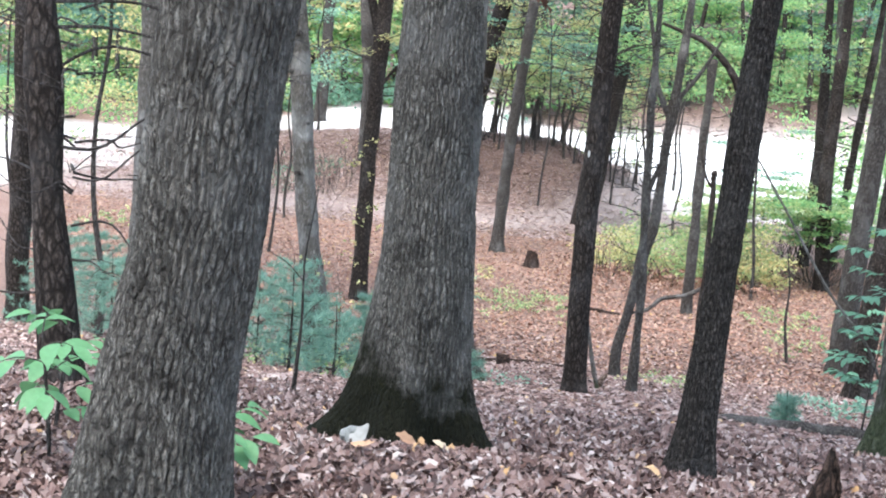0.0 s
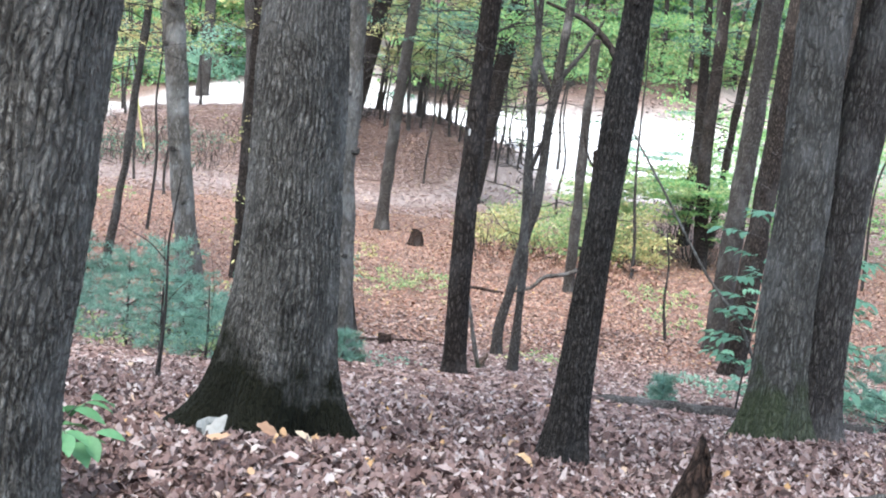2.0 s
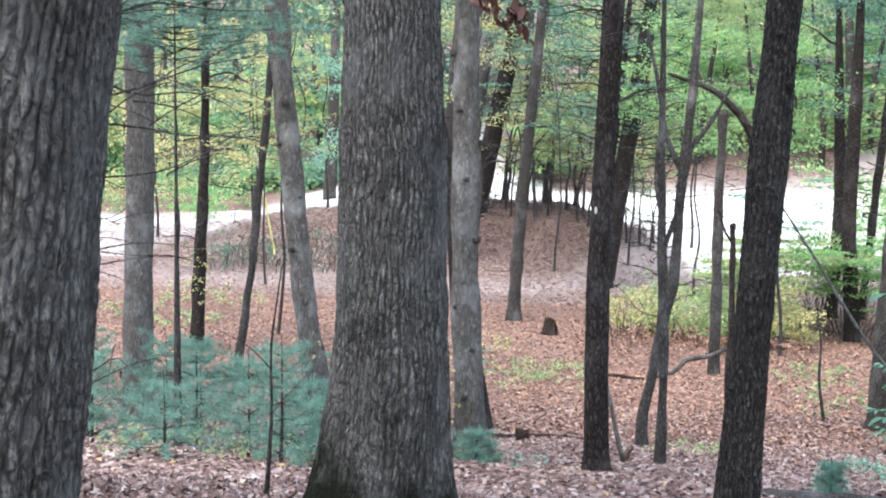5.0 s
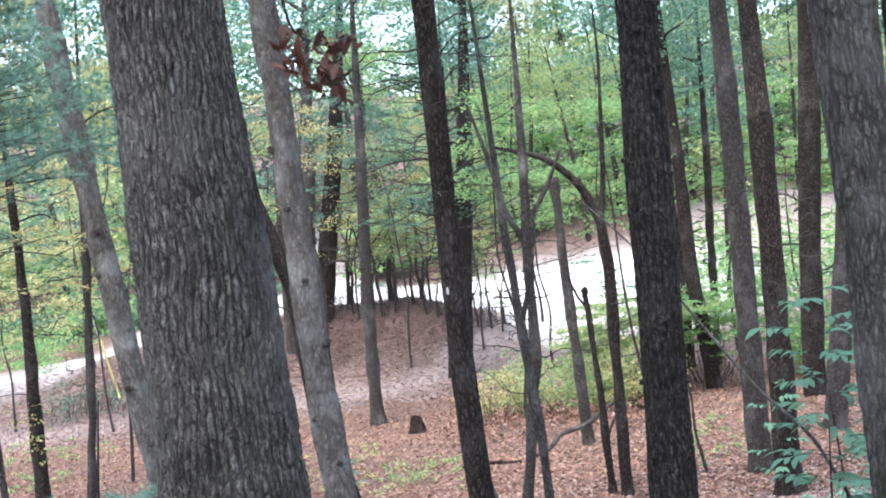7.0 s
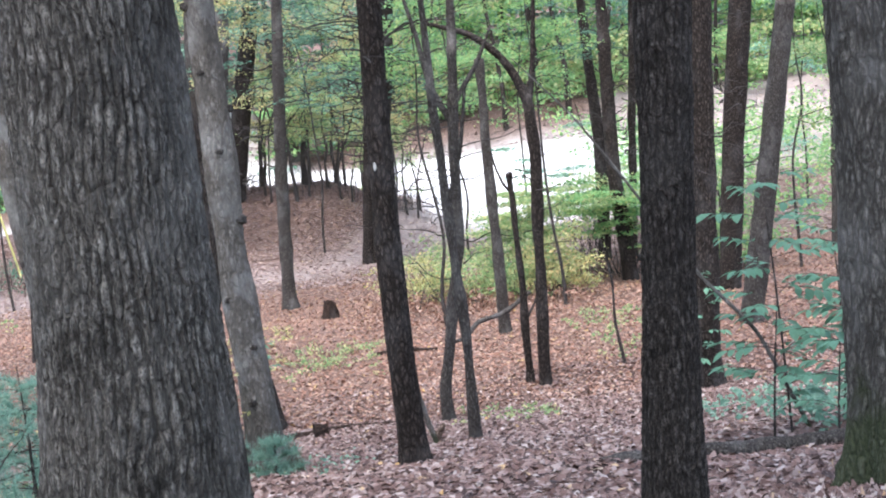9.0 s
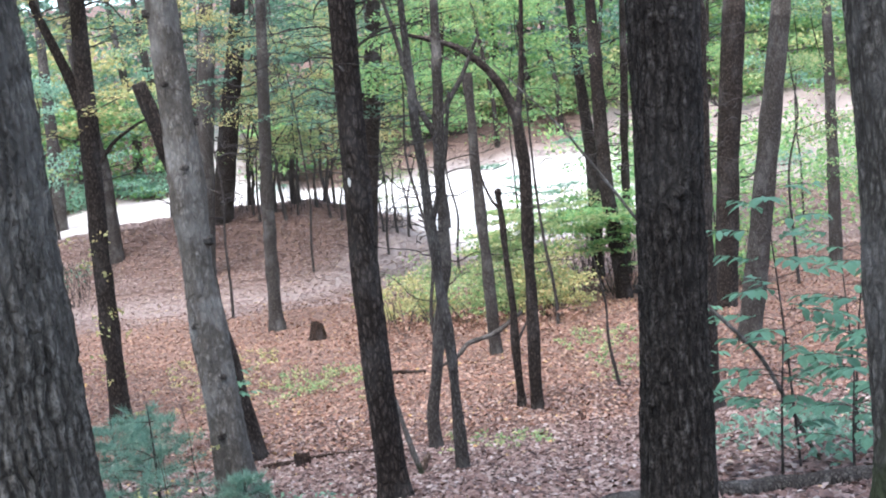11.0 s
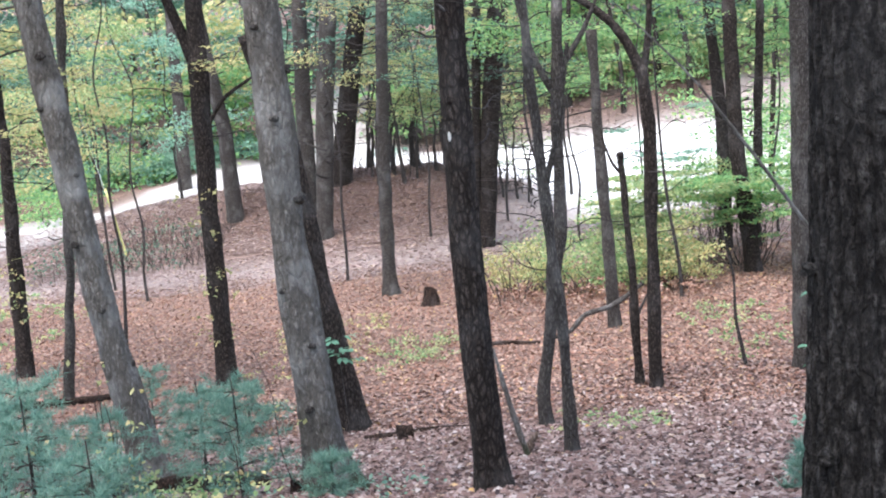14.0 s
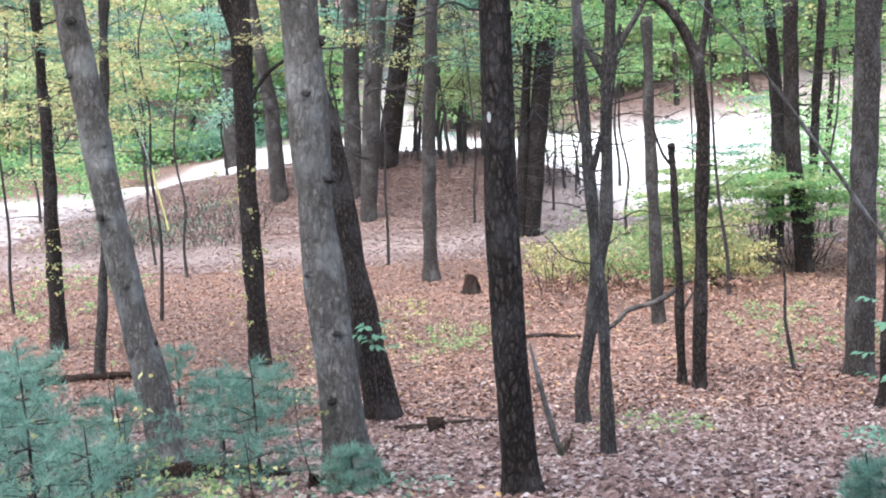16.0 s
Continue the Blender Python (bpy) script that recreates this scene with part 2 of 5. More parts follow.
def tube(pts, n, sides, relief=None, cap=True):
    """A closed round tube along pts (rows of x, y, z, r); relief(theta, height, radius) moves its skin."""
    line = smooth_line(pts, n)
    c, r = line[:, :3], line[:, 3]
    d = np.gradient(c, axis=0)
    d /= np.linalg.norm(d, axis=1)[:, None] + 1e-9
    ref = np.where(np.abs(d[:, 2:3]) > 0.8, [[0.0, 1.0, 0.0]], [[0.0, 0.0, 1.0]])
    u = np.cross(d, ref)
    u /= np.linalg.norm(u, axis=1)[:, None] + 1e-9
    for i in range(1, n):
        if np.dot(u[i], u[i - 1]) < 0:
            u[i] = -u[i]
    v = np.cross(d, u)
    th = np.linspace(0, 2 * math.pi, sides, endpoint=False)
    ring = np.cos(th)[None, :, None] * u[:, None, :] + np.sin(th)[None, :, None] * v[:, None, :]
    rad = np.repeat(r[:, None], sides, 1)
    if relief is not None:
        rad = relief(th, c, rad, ring)
    verts = (c[:, None, :] + ring * rad[:, :, None]).reshape(-1, 3)
    i, j = np.meshgrid(np.arange(n - 1), np.arange(sides), indexing="ij")
    a, b2 = i * sides + j, i * sides + (j + 1) % sides
    faces = np.stack([a, b2, b2 + sides, a + sides], -1).reshape(-1, 4)
    if cap:
        verts = np.vstack([verts, c[-1:], c[:1]])
        k = len(verts)
        top = (n - 1) * sides
        q = np.arange(0, sides - 1, 2)
        capf = np.stack([top + q, top + (q + 1) % sides, top + (q + 2) % sides, np.full_like(q, k - 2)], -1)
        capb = np.stack([q, (q + 1) % sides, (q + 2) % sides, np.full_like(q, k - 1)], -1)
        faces = np.vstack([faces, capf, capb])
    return verts, faces


def join(list_of):
    vs, fs, k = [], [], 0
    for v, f in list_of:
        vs.append(v)
        fs.append(f + k)
        k += len(v)
    return np.vstack(vs), np.vstack(fs)


def furrows(cell, tall, depth, lump=0.02, flare=0.0, lobes=5, seed=0.0, foot=0.0):
    """Bark relief: plates parted by furrows, slow lumps, and root lobes that spread at the foot."""
    def f(th, c, rad, ring):
        out = rad.copy()
        f.ridge = np.full(rad.shape, 0.6, dtype=np.float32)
        base = c[0, 2] + foot
        for i in range(len(c)):
            h = c[i, 2] - base
            sp = flare * math.exp(-max(h, 0) / 0.16) + 0.45 * flare * math.exp(-max(h, 0) / 0.55)
            for j in range(len(th)):
                r0 = rad[i, j]
                x, y = math.cos(th[j]) * r0, math.sin(th[j]) * r0
                if cell:
                    zz = c[i, 2]
                    w = noise.noise((x * 9, y * 9, zz * 7 + seed)) * 0.5
                    n1 = abs(noise.noise((x / cell + w, y / cell + seed, zz / tall + w)))
                    n2 = abs(noise.noise((x * 0.45 / cell + 7 + seed, y * 0.45 / cell, zz * 1.5 / tall)))
                    k = min(n1 / 0.2, 1.0) * min(0.3 + n2 / 0.14, 1.0)
                    f.ridge[i, j] = k
                    out[i, j] += depth * (k - 0.7) + 0.25 * depth * noise.noise((x * 120, y * 120, c[i, 2] * 60))
                out[i, j] += lump * noise.noise((x * 5 + seed, y * 5, c[i, 2] * 1.3))
                if sp > 0.001:
                    out[i, j] += sp * (0.55 + 0.45 * math.cos(lobes * th[j] + seed) + 0.35 * noise.noise((x * 7, y * 7, seed)))
        return out
    return f


def plates(cell, tall, depth, lump=0.02, flare=0.0, lobes=5, seed=0.0, foot=0.0, warp=1.5):
    """Bark relief: upright columns of broken plates, parted by deep wandering furrows and short cross cracks."""
    def f(th, c, rad, ring):
        out = rad.copy()
        f.ridge = np.full(rad.shape, 0.6, dtype=np.float32)
        base = c[0, 2] + foot
        cols = max(8, round(2 * math.pi * float(np.median(rad)) / cell))
        for i in range(len(c)):
            zz = c[i, 2]
            h = zz - base
            sp = flare * math.exp(-max(h, 0) / 0.16) + 0.45 * flare * math.exp(-max(h, 0) / 0.55)
            for j in range(len(th)):
                r0 = rad[i, j]
                x, y = math.cos(th[j]) * r0, math.sin(th[j]) * r0
                slow = noise.noise((x * 7 + seed, y * 7, zz * 4.0))
                u = cols * th[j] / (2 * math.pi) + warp * slow + 0.4 * noise.noise((x * 0.8 / cell, y * 0.8 / cell, zz * 1.8 / tall))
                col = math.floor(u)
                side = abs(u - col - 0.5) * 2
                key = (math.sin((col % cols) * 12.9898 + seed) * 43758.5453) % 1.0
                e = zz / (tall * (0.7 + 0.6 * key)) + 5 * key + 0.5 * noise.noise((x * 30, y * 30, zz * 9))
                cross = 1 - abs((e % 1.0) - 0.5) * 2
                k = min((1 - side) / 0.5, 1.0) * (0.45 + 0.55 * min(cross / 0.25, 1.0))
                k *= 0.75 + 0.5 * noise.noise((x * 16, y * 16 + seed, zz * 7))
                k = min(max(k, 0.0), 1.0)
                f.ridge[i, j] = k
                out[i, j] += depth * (k - 0.6) + 0.3 * depth * noise.noise((x * 110, y * 110, zz * 60))
                out[i, j] += lump * noise.noise((x * 5 + seed, y * 5, zz * 1.3))
                if sp > 0.001:
                    out[i, j] += sp * (0.55 + 0.45 * math.cos(lobes * th[j] + seed) + 0.35 * noise.noise((x * 7, y * 7, seed)))
        return out
    return f


# ---- leaf meshes ----
def scatter_quads(centres, size, lie=0.5, aspect=0.55, spread=0.4):
    """Many small folded leaves at centres: two triangles each, leaning at random; lie: 1 keeps them level."""
    n = len(centres)
    nrm = rng.normal(size=(n, 3)) * (1 - lie)
    nrm[:, 2] += lie
    nrm /= np.linalg.norm(nrm, axis=1)[:, None]
    a = rng.normal(size=(n, 3))
    a -= nrm * np.sum(a * nrm, 1)[:, None]
    a /= np.linalg.norm(a, axis=1)[:, None]
    b = np.cross(nrm, a)
    s = (size * (1 + spread * rng.uniform(-1, 1, n)))[:, None]
    fold = nrm * s * rng.uniform(-0.15, 0.25, (n, 1))
    v = np.stack([centres - a * s * 0.5, centres + b * s * 0.5 * aspect + fold, centres + a * s * 0.5, centres - b * s * 0.5 * aspect + fold], 1).reshape(-1, 3)
    k = np.arange(n)[:, None] * 4
    f = np.concatenate([k + [[0, 1, 2]], k + [[0, 2, 3]]], 1).reshape(-1, 3)
    return v, f


def lobed_leaf():
    """One dry leaf of unit length with a wavy edge, a midrib fold and a curl: 12 triangles."""
    u = np.linspace(0, 1, 7)
    w = 0.30 * np.sin(math.pi * np.clip(u, 0.03, 0.97)) ** 0.7 * (1 + 0.28 * np.cos(u * 17))
    mid = np.stack([u - 0.5, 0 * u, 0 * u], 1)
    up, dn = mid + np.stack([0 * u, w, 0.25 * w], 1), mid - np.stack([0 * u, w, -0.25 * w], 1)
    v = np.vstack([mid, up, dn])
    f = []
    for i in range(6):
        f += [(i, i + 1, 8 + i), (i, 8 + i, 7 + i), (i, 14 + i, 15 + i), (i, 15 + i, i + 1)]
    return v, np.array(f)


def scatter_leaves(centres, size, tilt=0.6, curl=1.3):
    lv, lf = lobed_leaf()
    n, k = len(centres), len(lv)
    s = size * rng.uniform(0.55, 1.25, n)
    yaw = rng.uniform(0, 2 * math.pi, n)
    cu = rng.uniform(-curl, curl, n)
    p = np.repeat(lv[None], n, 0) * s[:, None, None]
    p[:, :, 1] *= rng.uniform(0.5, 1.1, n)[:, None]
    p[:, :, 2] += cu[:, None] * (lv[None, :, 0] ** 2 - 0.08) * s[:, None]
    tx, ty = rng.normal(0, tilt, n), rng.normal(0, tilt, n)
    p[:, :, 2] += p[:, :, 0] * tx[:, None] + p[:, :, 1] * ty[:, None]
    x = p[:, :, 0] * np.cos(yaw)[:, None] - p[:, :, 1] * np.sin(yaw)[:, None]
    y = p[:, :, 0] * np.sin(yaw)[:, None] + p[:, :, 1] * np.cos(yaw)[:, None]
    v = np.stack([x, y, p[:, :, 2]], -1) + centres[:, None, :]
    f = (lf[None] + (np.arange(n) * k)[:, None, None]).reshape(-1, 3)
    return v.reshape(-1, 3), f


def clumps(centres, per, spread, flat=0.35):
    n = len(centres)
    off = rng.normal(size=(n, per, 3)) * spread
    off[:, :, 2] *= flat
    return (np.asarray(centres)[:, None, :] + off).reshape(-1, 3)


# ---- ground ----
KY = np.array([-30, 0, 3.5, 6.1, 8.5, 11.5, 15.4, 19.2, 24, 31.7, 40.5, 50.0])
KZ = np.array([1.6, 0.45, 0.1, -0.21, -0.75, -1.6, -2.6, -3.6, -4.6, -5.0, -5.5, -5.6])


def sig(v):
    return 1 / (1 + np.exp(-np.clip(v, -40, 40)))


def height(x, y):
    """The lie of the land: a leafy slope, a level lane, a mound, the road and rising ground beyond."""
    x, y = np.asarray(x, float), np.asarray(y, float)
    z = np.interp(y, KY, KZ)
    z = z + np.where(y > 50, (np.minimum(y, 64) - 50) * 0.04 + np.clip(y - 64, 0, 30) * 0.1 * sig((x - 2) / 3), 0)
    z = z + np.clip(y - 94, 0, 200) * 0.15 + (np.clip(y - 80.8, 0, 4) * 0.5 + np.clip(y - 86, 0, 9) * 0.12) * sig((x - 2) / 3) + np.clip(y - 72.5, 0, 60) * 0.1 * sig((-6 - x) / 2)
    z = z + np.exp(-((y - 60) / 4.5) ** 2) * np.interp(x, [-21, -16, -10, -5, -1, 1.5, 5], [0, 0.9, 1.9, 2.3, 2.15, 1.3, 0.1])
    z = z + 1.1 * sig((y - 63.5) / 0.8) * sig((1 - x) / 2) * sig((x + 17.5) / 1.2)
    near = np.exp(-(((x - 0.05) / 0.35) ** 2 + ((y - 5.85) / 0.3) ** 2))
    return z + 0.04 * near


def ground_noise(x, y):
    if y > 52:
        return 0.3 * noise.noise((x * 0.33, y * 0.4, 1.7)) + 0.1 * noise.noise((x * 1.1, y * 1.1, 5.0))
    return 0.05 * math.sin(1.7 * x + 0.6 * y) * math.sin(0.9 * y - 0.4 * x) + 0.06 * noise.noise((x * 0.5, y * 0.5, 3.1))


def lane_at(x, y):
    """How far the ground is bare lane (0 to 1)."""
    c = 48.3 + 0.02 * (x + 6) ** 2 * (x < -6) * 0 + np.where(x > -2, (x + 2) * 1.2, (x + 2) * -0.02)
    w = 2.6 + np.where(x > -1, 0.55 * (x + 1), 0)
    return sig((w - np.abs(y - c)) * 1.6) * 0.8


def road_at(x, y):
    """How far the ground is pale road: it passes behind the mound, widens beyond it, and a branch climbs into the woods."""
    near_edge = np.where(x < 2, 64.5 - 2.4 * np.clip(-x - 16.5, 0, 8), 64.5 - np.clip((x - 2) * 2.2, 0, 8))
    far_edge = 74.0 + 5.0 * sig((-6 - x) / 2) - 1.4 * np.clip(-x - 16.5, 0, 8) + 6.5 * sig((x + 2) / 1.5) + 10 * np.exp(-((x + 6.0) / 3.0) ** 2)
    # left stretch less pale: the trees' shade is put into the road colour
    main = sig((y - near_edge) * (1.5 - 1.1 * sig(x - 2))) * sig((far_edge - y) * 1.5) * (1 - 0.5 * sig((-7 - x) / 2))
    main = main * sig((17 - x) / 1.2)
    side = sig((2.0 - np.abs(x - branch_x(y))) * 2.0) * sig((y - 66) * 1.5) * sig((106 - y) * 1.0) * 0.6
    return np.maximum(main, side)


def branch_x(y):
    return 1.4 - 0.108 * y


def build_ground():
    ys = np.r_[np.linspace(-30, 2, 17), np.linspace(2.2, 30, 150), np.linspace(30.4, 76, 120), np.linspace(77, 140, 50), [180, 300, 700]]
    xs = np.r_[[-700, -300, -150], np.linspace(-90, -22, 25), np.linspace(-21.5, 21.5, 140), np.linspace(22, 90, 25), [150, 300, 700]]
    X, Y = np.meshgrid(xs, ys)
    Z = height(X, Y)
    Z = Z + np.vectorize(ground_noise)(X, Y) * (np.abs(X) < 90)
    v = np.stack([X, Y, Z], -1).reshape(-1, 3)
    ny, nx = X.shape
    i, j = np.meshgrid(np.arange(ny - 1), np.arange(nx - 1), indexing="ij")
    a = i * nx + j
    f = np.stack([a, a + 1, a + nx + 1, a + nx], -1).reshape(-1, 4)
    me = mesh_of("ground", v, f, SOIL, True)
    for name, fn in (("lane", lane_at), ("road", road_at)):
        at = me.attributes.new(name, "FLOAT", "POINT")
        at.data.foreach_set("value", fn(X, Y).ravel().astype(np.float32))
    return tagged(new("ground", me), "sloping forest floor of brown soil with a pale gravel lane", "ground", kind="structure")


build_ground()


def gz(x, y):
    return float(height(x, y)) + ground_noise(x, y)


# ---- leaf litter ----
edge = np.random.default_rng(3)


def litter(name, label, y0, y1, slope, half, count, size, mat, fine):
    y = rng.uniform(y0, y1, count) if not fine else y0 + (y1 - y0) * rng.uniform(0, 1, count) ** 1.15
    x = rng.uniform(-1, 1, count) * (half + slope * (y - y0)) + 0.9
    if fine:
        # the deep litter thins out over a ragged border
        x = 0.9 + (x - 0.9) * (1 + 0.5 * edge.uniform(0, 1, count) ** 3)
        y = y - edge.exponential(0.35, count) * np.exp(-(y - y0) / 0.8)
    bare = lane_at(x, y) * 0.7 + road_at(x, y) + 0.0
    keep = rng.uniform(0, 1, count) > bare
    x, y = x[keep], y[keep]
    z = height(x, y) + np.array([ground_noise(a, b) for a, b in zip(x, y)]) + rng.uniform(0.004, 0.035, len(x))
    c = np.stack([x, y, z], 1)
    v, f = scatter_leaves(c, size) if fine else scatter_quads(c, size, 0.78 if y0 < 40 else 0.93, 0.6)
    tagged(new(name, mesh_of(name, v, f, mat)), label, "leaves", kind="stuff")


litter("leaf_litter", "curled reddish brown fallen leaves covering the slope", 2.6, 10.5, 0.42, 2.2, 110000, 0.052, LITTER_NEAR, True)
litter("leaf_litter", "brown and tan fallen leaves lower on the slope", 9.5, 27, 0.42, 5.6, 110000, 0.085, LITTER, False)
litter("leaf_litter", "rust brown fallen leaves on the level ground", 24, 47, 0.42, 12, 120000, 0.09, LITTER_RUST, False)
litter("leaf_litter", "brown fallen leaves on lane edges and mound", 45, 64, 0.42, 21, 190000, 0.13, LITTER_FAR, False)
litter("leaf_litter", "brown fallen leaves on the upper slope and sides", -12, 15, 0.5, 9, 60000, 0.09, LITTER, False)
litter("leaf_litter", "brown fallen leaves on the bank behind the road", 80, 94, 0.3, 46, 40000, 0.2, LITTER, False)


# ---- trees ----
def branch(parent, x, y, z, dx, dy, dz, r, mat, name="branch", kinks=4, sides=6):
    """A crooked branch from a point of the trunk, tapering along (dx, dy, dz)."""
    p = []
    for i in range(kinks + 1):
        t = i / kinks
        w = 0.07 * math.sqrt(dx * dx + dy * dy + dz * dz)
        p.append((x + dx * t + rng.normal(0, w) * (i > 0), y + dy * t + rng.normal(0, w) * (i > 0), z + dz * t + rng.normal(0, w) * (i > 0), r * (1 - 0.85 * t)))
    v, f = tube(p, kinks * 3, sides)
    return part(name, mesh_of(name, v, f, mat, True), parent), np.array(p)


def crown_mesh(name, mat, radius, tall, n_clump, per, leaf):
    c = rng.normal(size=(n_clump, 3))
    c /= np.linalg.norm(c, axis=1)[:, None]
    c *= rng.uniform(0.25, 1.0, (n_clump, 1)) ** 0.6
    c *= [radius, radius, tall]
    v, f = scatter_quads(clumps(c, per, radius * 0.16, 0.4), leaf, 0.45, 0.6)
    return mesh_of(name, v, f, mat)


CROWNS = [crown_mesh("crown", m, 2.6, 2.6, 64, 58, 0.135) for m in (GREEN, PINE_FAR, YELLOW, PINE_FAR, MIXED)]


def tree(x, y, prof, mat, label, top=11.0, detail=(36, 24), relief=None, crown=1, crown_h=None, limbs=3, group="", z=None, name="tree", deep=1.0, broad=1.0):
    """A tree at (x, y). prof: rows of (height, sideways shift, radius) up the visible bole; it tapers on to top."""
    z0 = gz(x, y) if z is None else z
    ob = empty(name, x, y, z0)
    tagged(ob, label, "tree", group)
    pts = [(prof[0][1], 0, -0.35, prof[0][2])] + [(s, 0, h, r) for h, s, r in prof]
    h1, s1, r1 = prof[-1]
    h0, s0, r0 = prof[-2]
    if top > h1 + 0.5:
        lean = (s1 - s0) / max(h1 - h0, 0.1)
        for k in (0.35, 0.7, 1.0):
            pts.append((s1 + lean * (top - h1) * k * 0.8, 0.25 * k, h1 + (top - h1) * k, max(r1 * (1 - 0.85 * k), 0.015)))
    fine = [p for p in pts if p[2] <= h1 + 0.01]
    rest = [p for p in pts if p[2] >= h1 - 0.01]
    v, f = tube(fine, detail[0], detail[1], relief)
    if len(rest) > 1:
        v2, f2 = tube(rest, 10, 12)
        v, f = join([(v, f), (v2, f2)])
    me = mesh_of("trunk", v, f, mat, True)
    # relief depth kept as the amount of painted furrow shade
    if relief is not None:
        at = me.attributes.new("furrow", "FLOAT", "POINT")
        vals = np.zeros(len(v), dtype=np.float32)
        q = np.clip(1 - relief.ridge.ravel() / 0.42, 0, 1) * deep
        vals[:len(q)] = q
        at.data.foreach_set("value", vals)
    part("trunk", me, ob)
    last = pts[-1]
    if crown is not None and top > h1 + 0.5:
        ch = crown_h or top - 1.5
        for i in range(limbs):
            a = 2 * math.pi * i / limbs + rng.uniform(0, 1)
            k = rng.uniform(0.3, 0.8)
            bx = s1 + (last[0] - s1) * k
            branch(ob, bx, 0.2 * k, h1 + (top - h1) * k, 1.9 * math.cos(a), 1.9 * math.sin(a), rng.uniform(0.6, 1.6), max(r1 * 0.3, 0.02), mat, "limb", 4, 6)
        cr = part("crown", CROWNS[crown], ob)
        cr.location = (last[0], 0.2, ch)
        cr.rotation_euler = (0, 0, rng.uniform(0, 6.28))
        # broad: crown widened out of view so that it shades the ground below
        cr.scale = (broad, broad, 1)
    return ob


big = "the large trees on the near slope"
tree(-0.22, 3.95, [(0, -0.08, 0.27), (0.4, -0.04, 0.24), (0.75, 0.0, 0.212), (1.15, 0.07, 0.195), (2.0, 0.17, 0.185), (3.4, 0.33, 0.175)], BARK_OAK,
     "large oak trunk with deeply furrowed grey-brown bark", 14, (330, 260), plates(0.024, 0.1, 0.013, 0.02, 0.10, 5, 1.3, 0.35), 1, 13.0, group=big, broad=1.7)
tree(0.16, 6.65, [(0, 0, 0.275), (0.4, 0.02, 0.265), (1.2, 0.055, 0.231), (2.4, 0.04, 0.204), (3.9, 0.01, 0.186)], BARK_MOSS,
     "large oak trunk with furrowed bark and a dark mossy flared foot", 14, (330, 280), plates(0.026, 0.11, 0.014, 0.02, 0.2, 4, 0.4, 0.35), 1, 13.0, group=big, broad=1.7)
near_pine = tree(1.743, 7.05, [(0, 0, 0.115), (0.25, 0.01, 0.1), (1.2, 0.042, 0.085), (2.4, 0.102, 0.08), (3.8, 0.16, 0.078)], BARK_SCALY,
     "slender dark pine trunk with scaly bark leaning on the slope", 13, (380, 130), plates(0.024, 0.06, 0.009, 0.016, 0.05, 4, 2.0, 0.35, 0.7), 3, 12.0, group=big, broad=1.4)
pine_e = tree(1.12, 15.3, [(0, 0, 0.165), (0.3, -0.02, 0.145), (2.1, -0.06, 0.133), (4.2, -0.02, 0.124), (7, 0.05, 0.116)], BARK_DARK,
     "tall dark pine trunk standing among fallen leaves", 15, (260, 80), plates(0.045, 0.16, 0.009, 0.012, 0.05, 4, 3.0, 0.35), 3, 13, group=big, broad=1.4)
beech = tree(-0.49, 16.4, [(0, 0.02, 0.21), (0.4, -0.02, 0.19), (2.4, -0.13, 0.172), (4.6, -0.13, 0.165), (7, -0.2, 0.155)], BARK_GREY,
     "pale grey beech-like trunk with knots and a mossy foot", 15, (180, 70), furrows(0.12, 0.16, 0.009, 0.045, 0.12, 4, 4.0, 0.35), 1, 13, group=big, broad=1.4)
leaner = tree(-3.15, 19.1, [(0, 0.1, 0.24), (0.5, 0.03, 0.195), (3.2, -0.36, 0.17), (5.8, -0.6, 0.168), (8, -0.8, 0.16)], BARK_GREY,
     "grey trunk leaning over young pines", 15, (160, 64), furrows(0.12, 0.16, 0.009, 0.045, 0.08, 4, 5.0, 0.35), 2, 13, group=big, broad=1.4)
tree(3.53, 9.4, [(0, 0, 0.23), (0.45, -0.02, 0.195), (1.7, -0.03, 0.183), (3.4, -0.07, 0.18), (6, -0.12, 0.17)], BARK_FOOT,
     "thick grey trunk with green moss at its foot", 15, (260, 150), plates(0.045, 0.3, 0.013, 0.03, 0.12, 5, 6.0, 0.35), 1, 13, group=big, broad=1.4)
tree(3.83, 9.5, [(0, 0, 0.2), (0.45, 0.0, 0.185), (1.7, 0.0, 0.175), (3.1, 0.06, 0.168), (6, 0.2, 0.16)], BARK_FAR,
     "thick furrowed trunk leaning away beside its twin", 15, (260, 150), plates(0.035, 0.2, 0.015, 0.02, 0.1, 5, 7.0, 0.35), 1, 13, group=big, broad=1.4)

made = {}
mid = "the middle trees round the hollow"
def mid_tree(x, y, prof, mat, label, top, crown):
    made[(x, y)] = tree(x, y, prof, mat, label, top, (60, 22), furrows(0, 1, 0, 0.045, 0.03, 4, x, 0.35), crown, None, 4 if crown is not None else 0, mid)


mid_tree(-1.29, 24.4, [(0, 0.05, 0.31), (0.4, 0, 0.27), (2.5, -0.31, 0.235), (4.8, -0.51, 0.17), (6.6, -1.0, 0.12)], BARK_DARK, "dark leaning trunk behind the grey tree", 6.6, None)
mid_tree(-4.37, 29.2, [(0, 0, 0.24), (0.5, 0, 0.21), (3.6, 0.02, 0.19), (6.6, 0.17, 0.2)], BARK_DARK, "dark knobbly trunk with yellow leaves on it", 15, 2)
mid_tree(-9.69, 31.9, [(0, 0, 0.2), (3.2, 0.14, 0.157), (5.4, 0.27, 0.118), (8, 0.3, 0.1)], BARK_DARK, "thin dark trunk beside the lane", 13, 2)
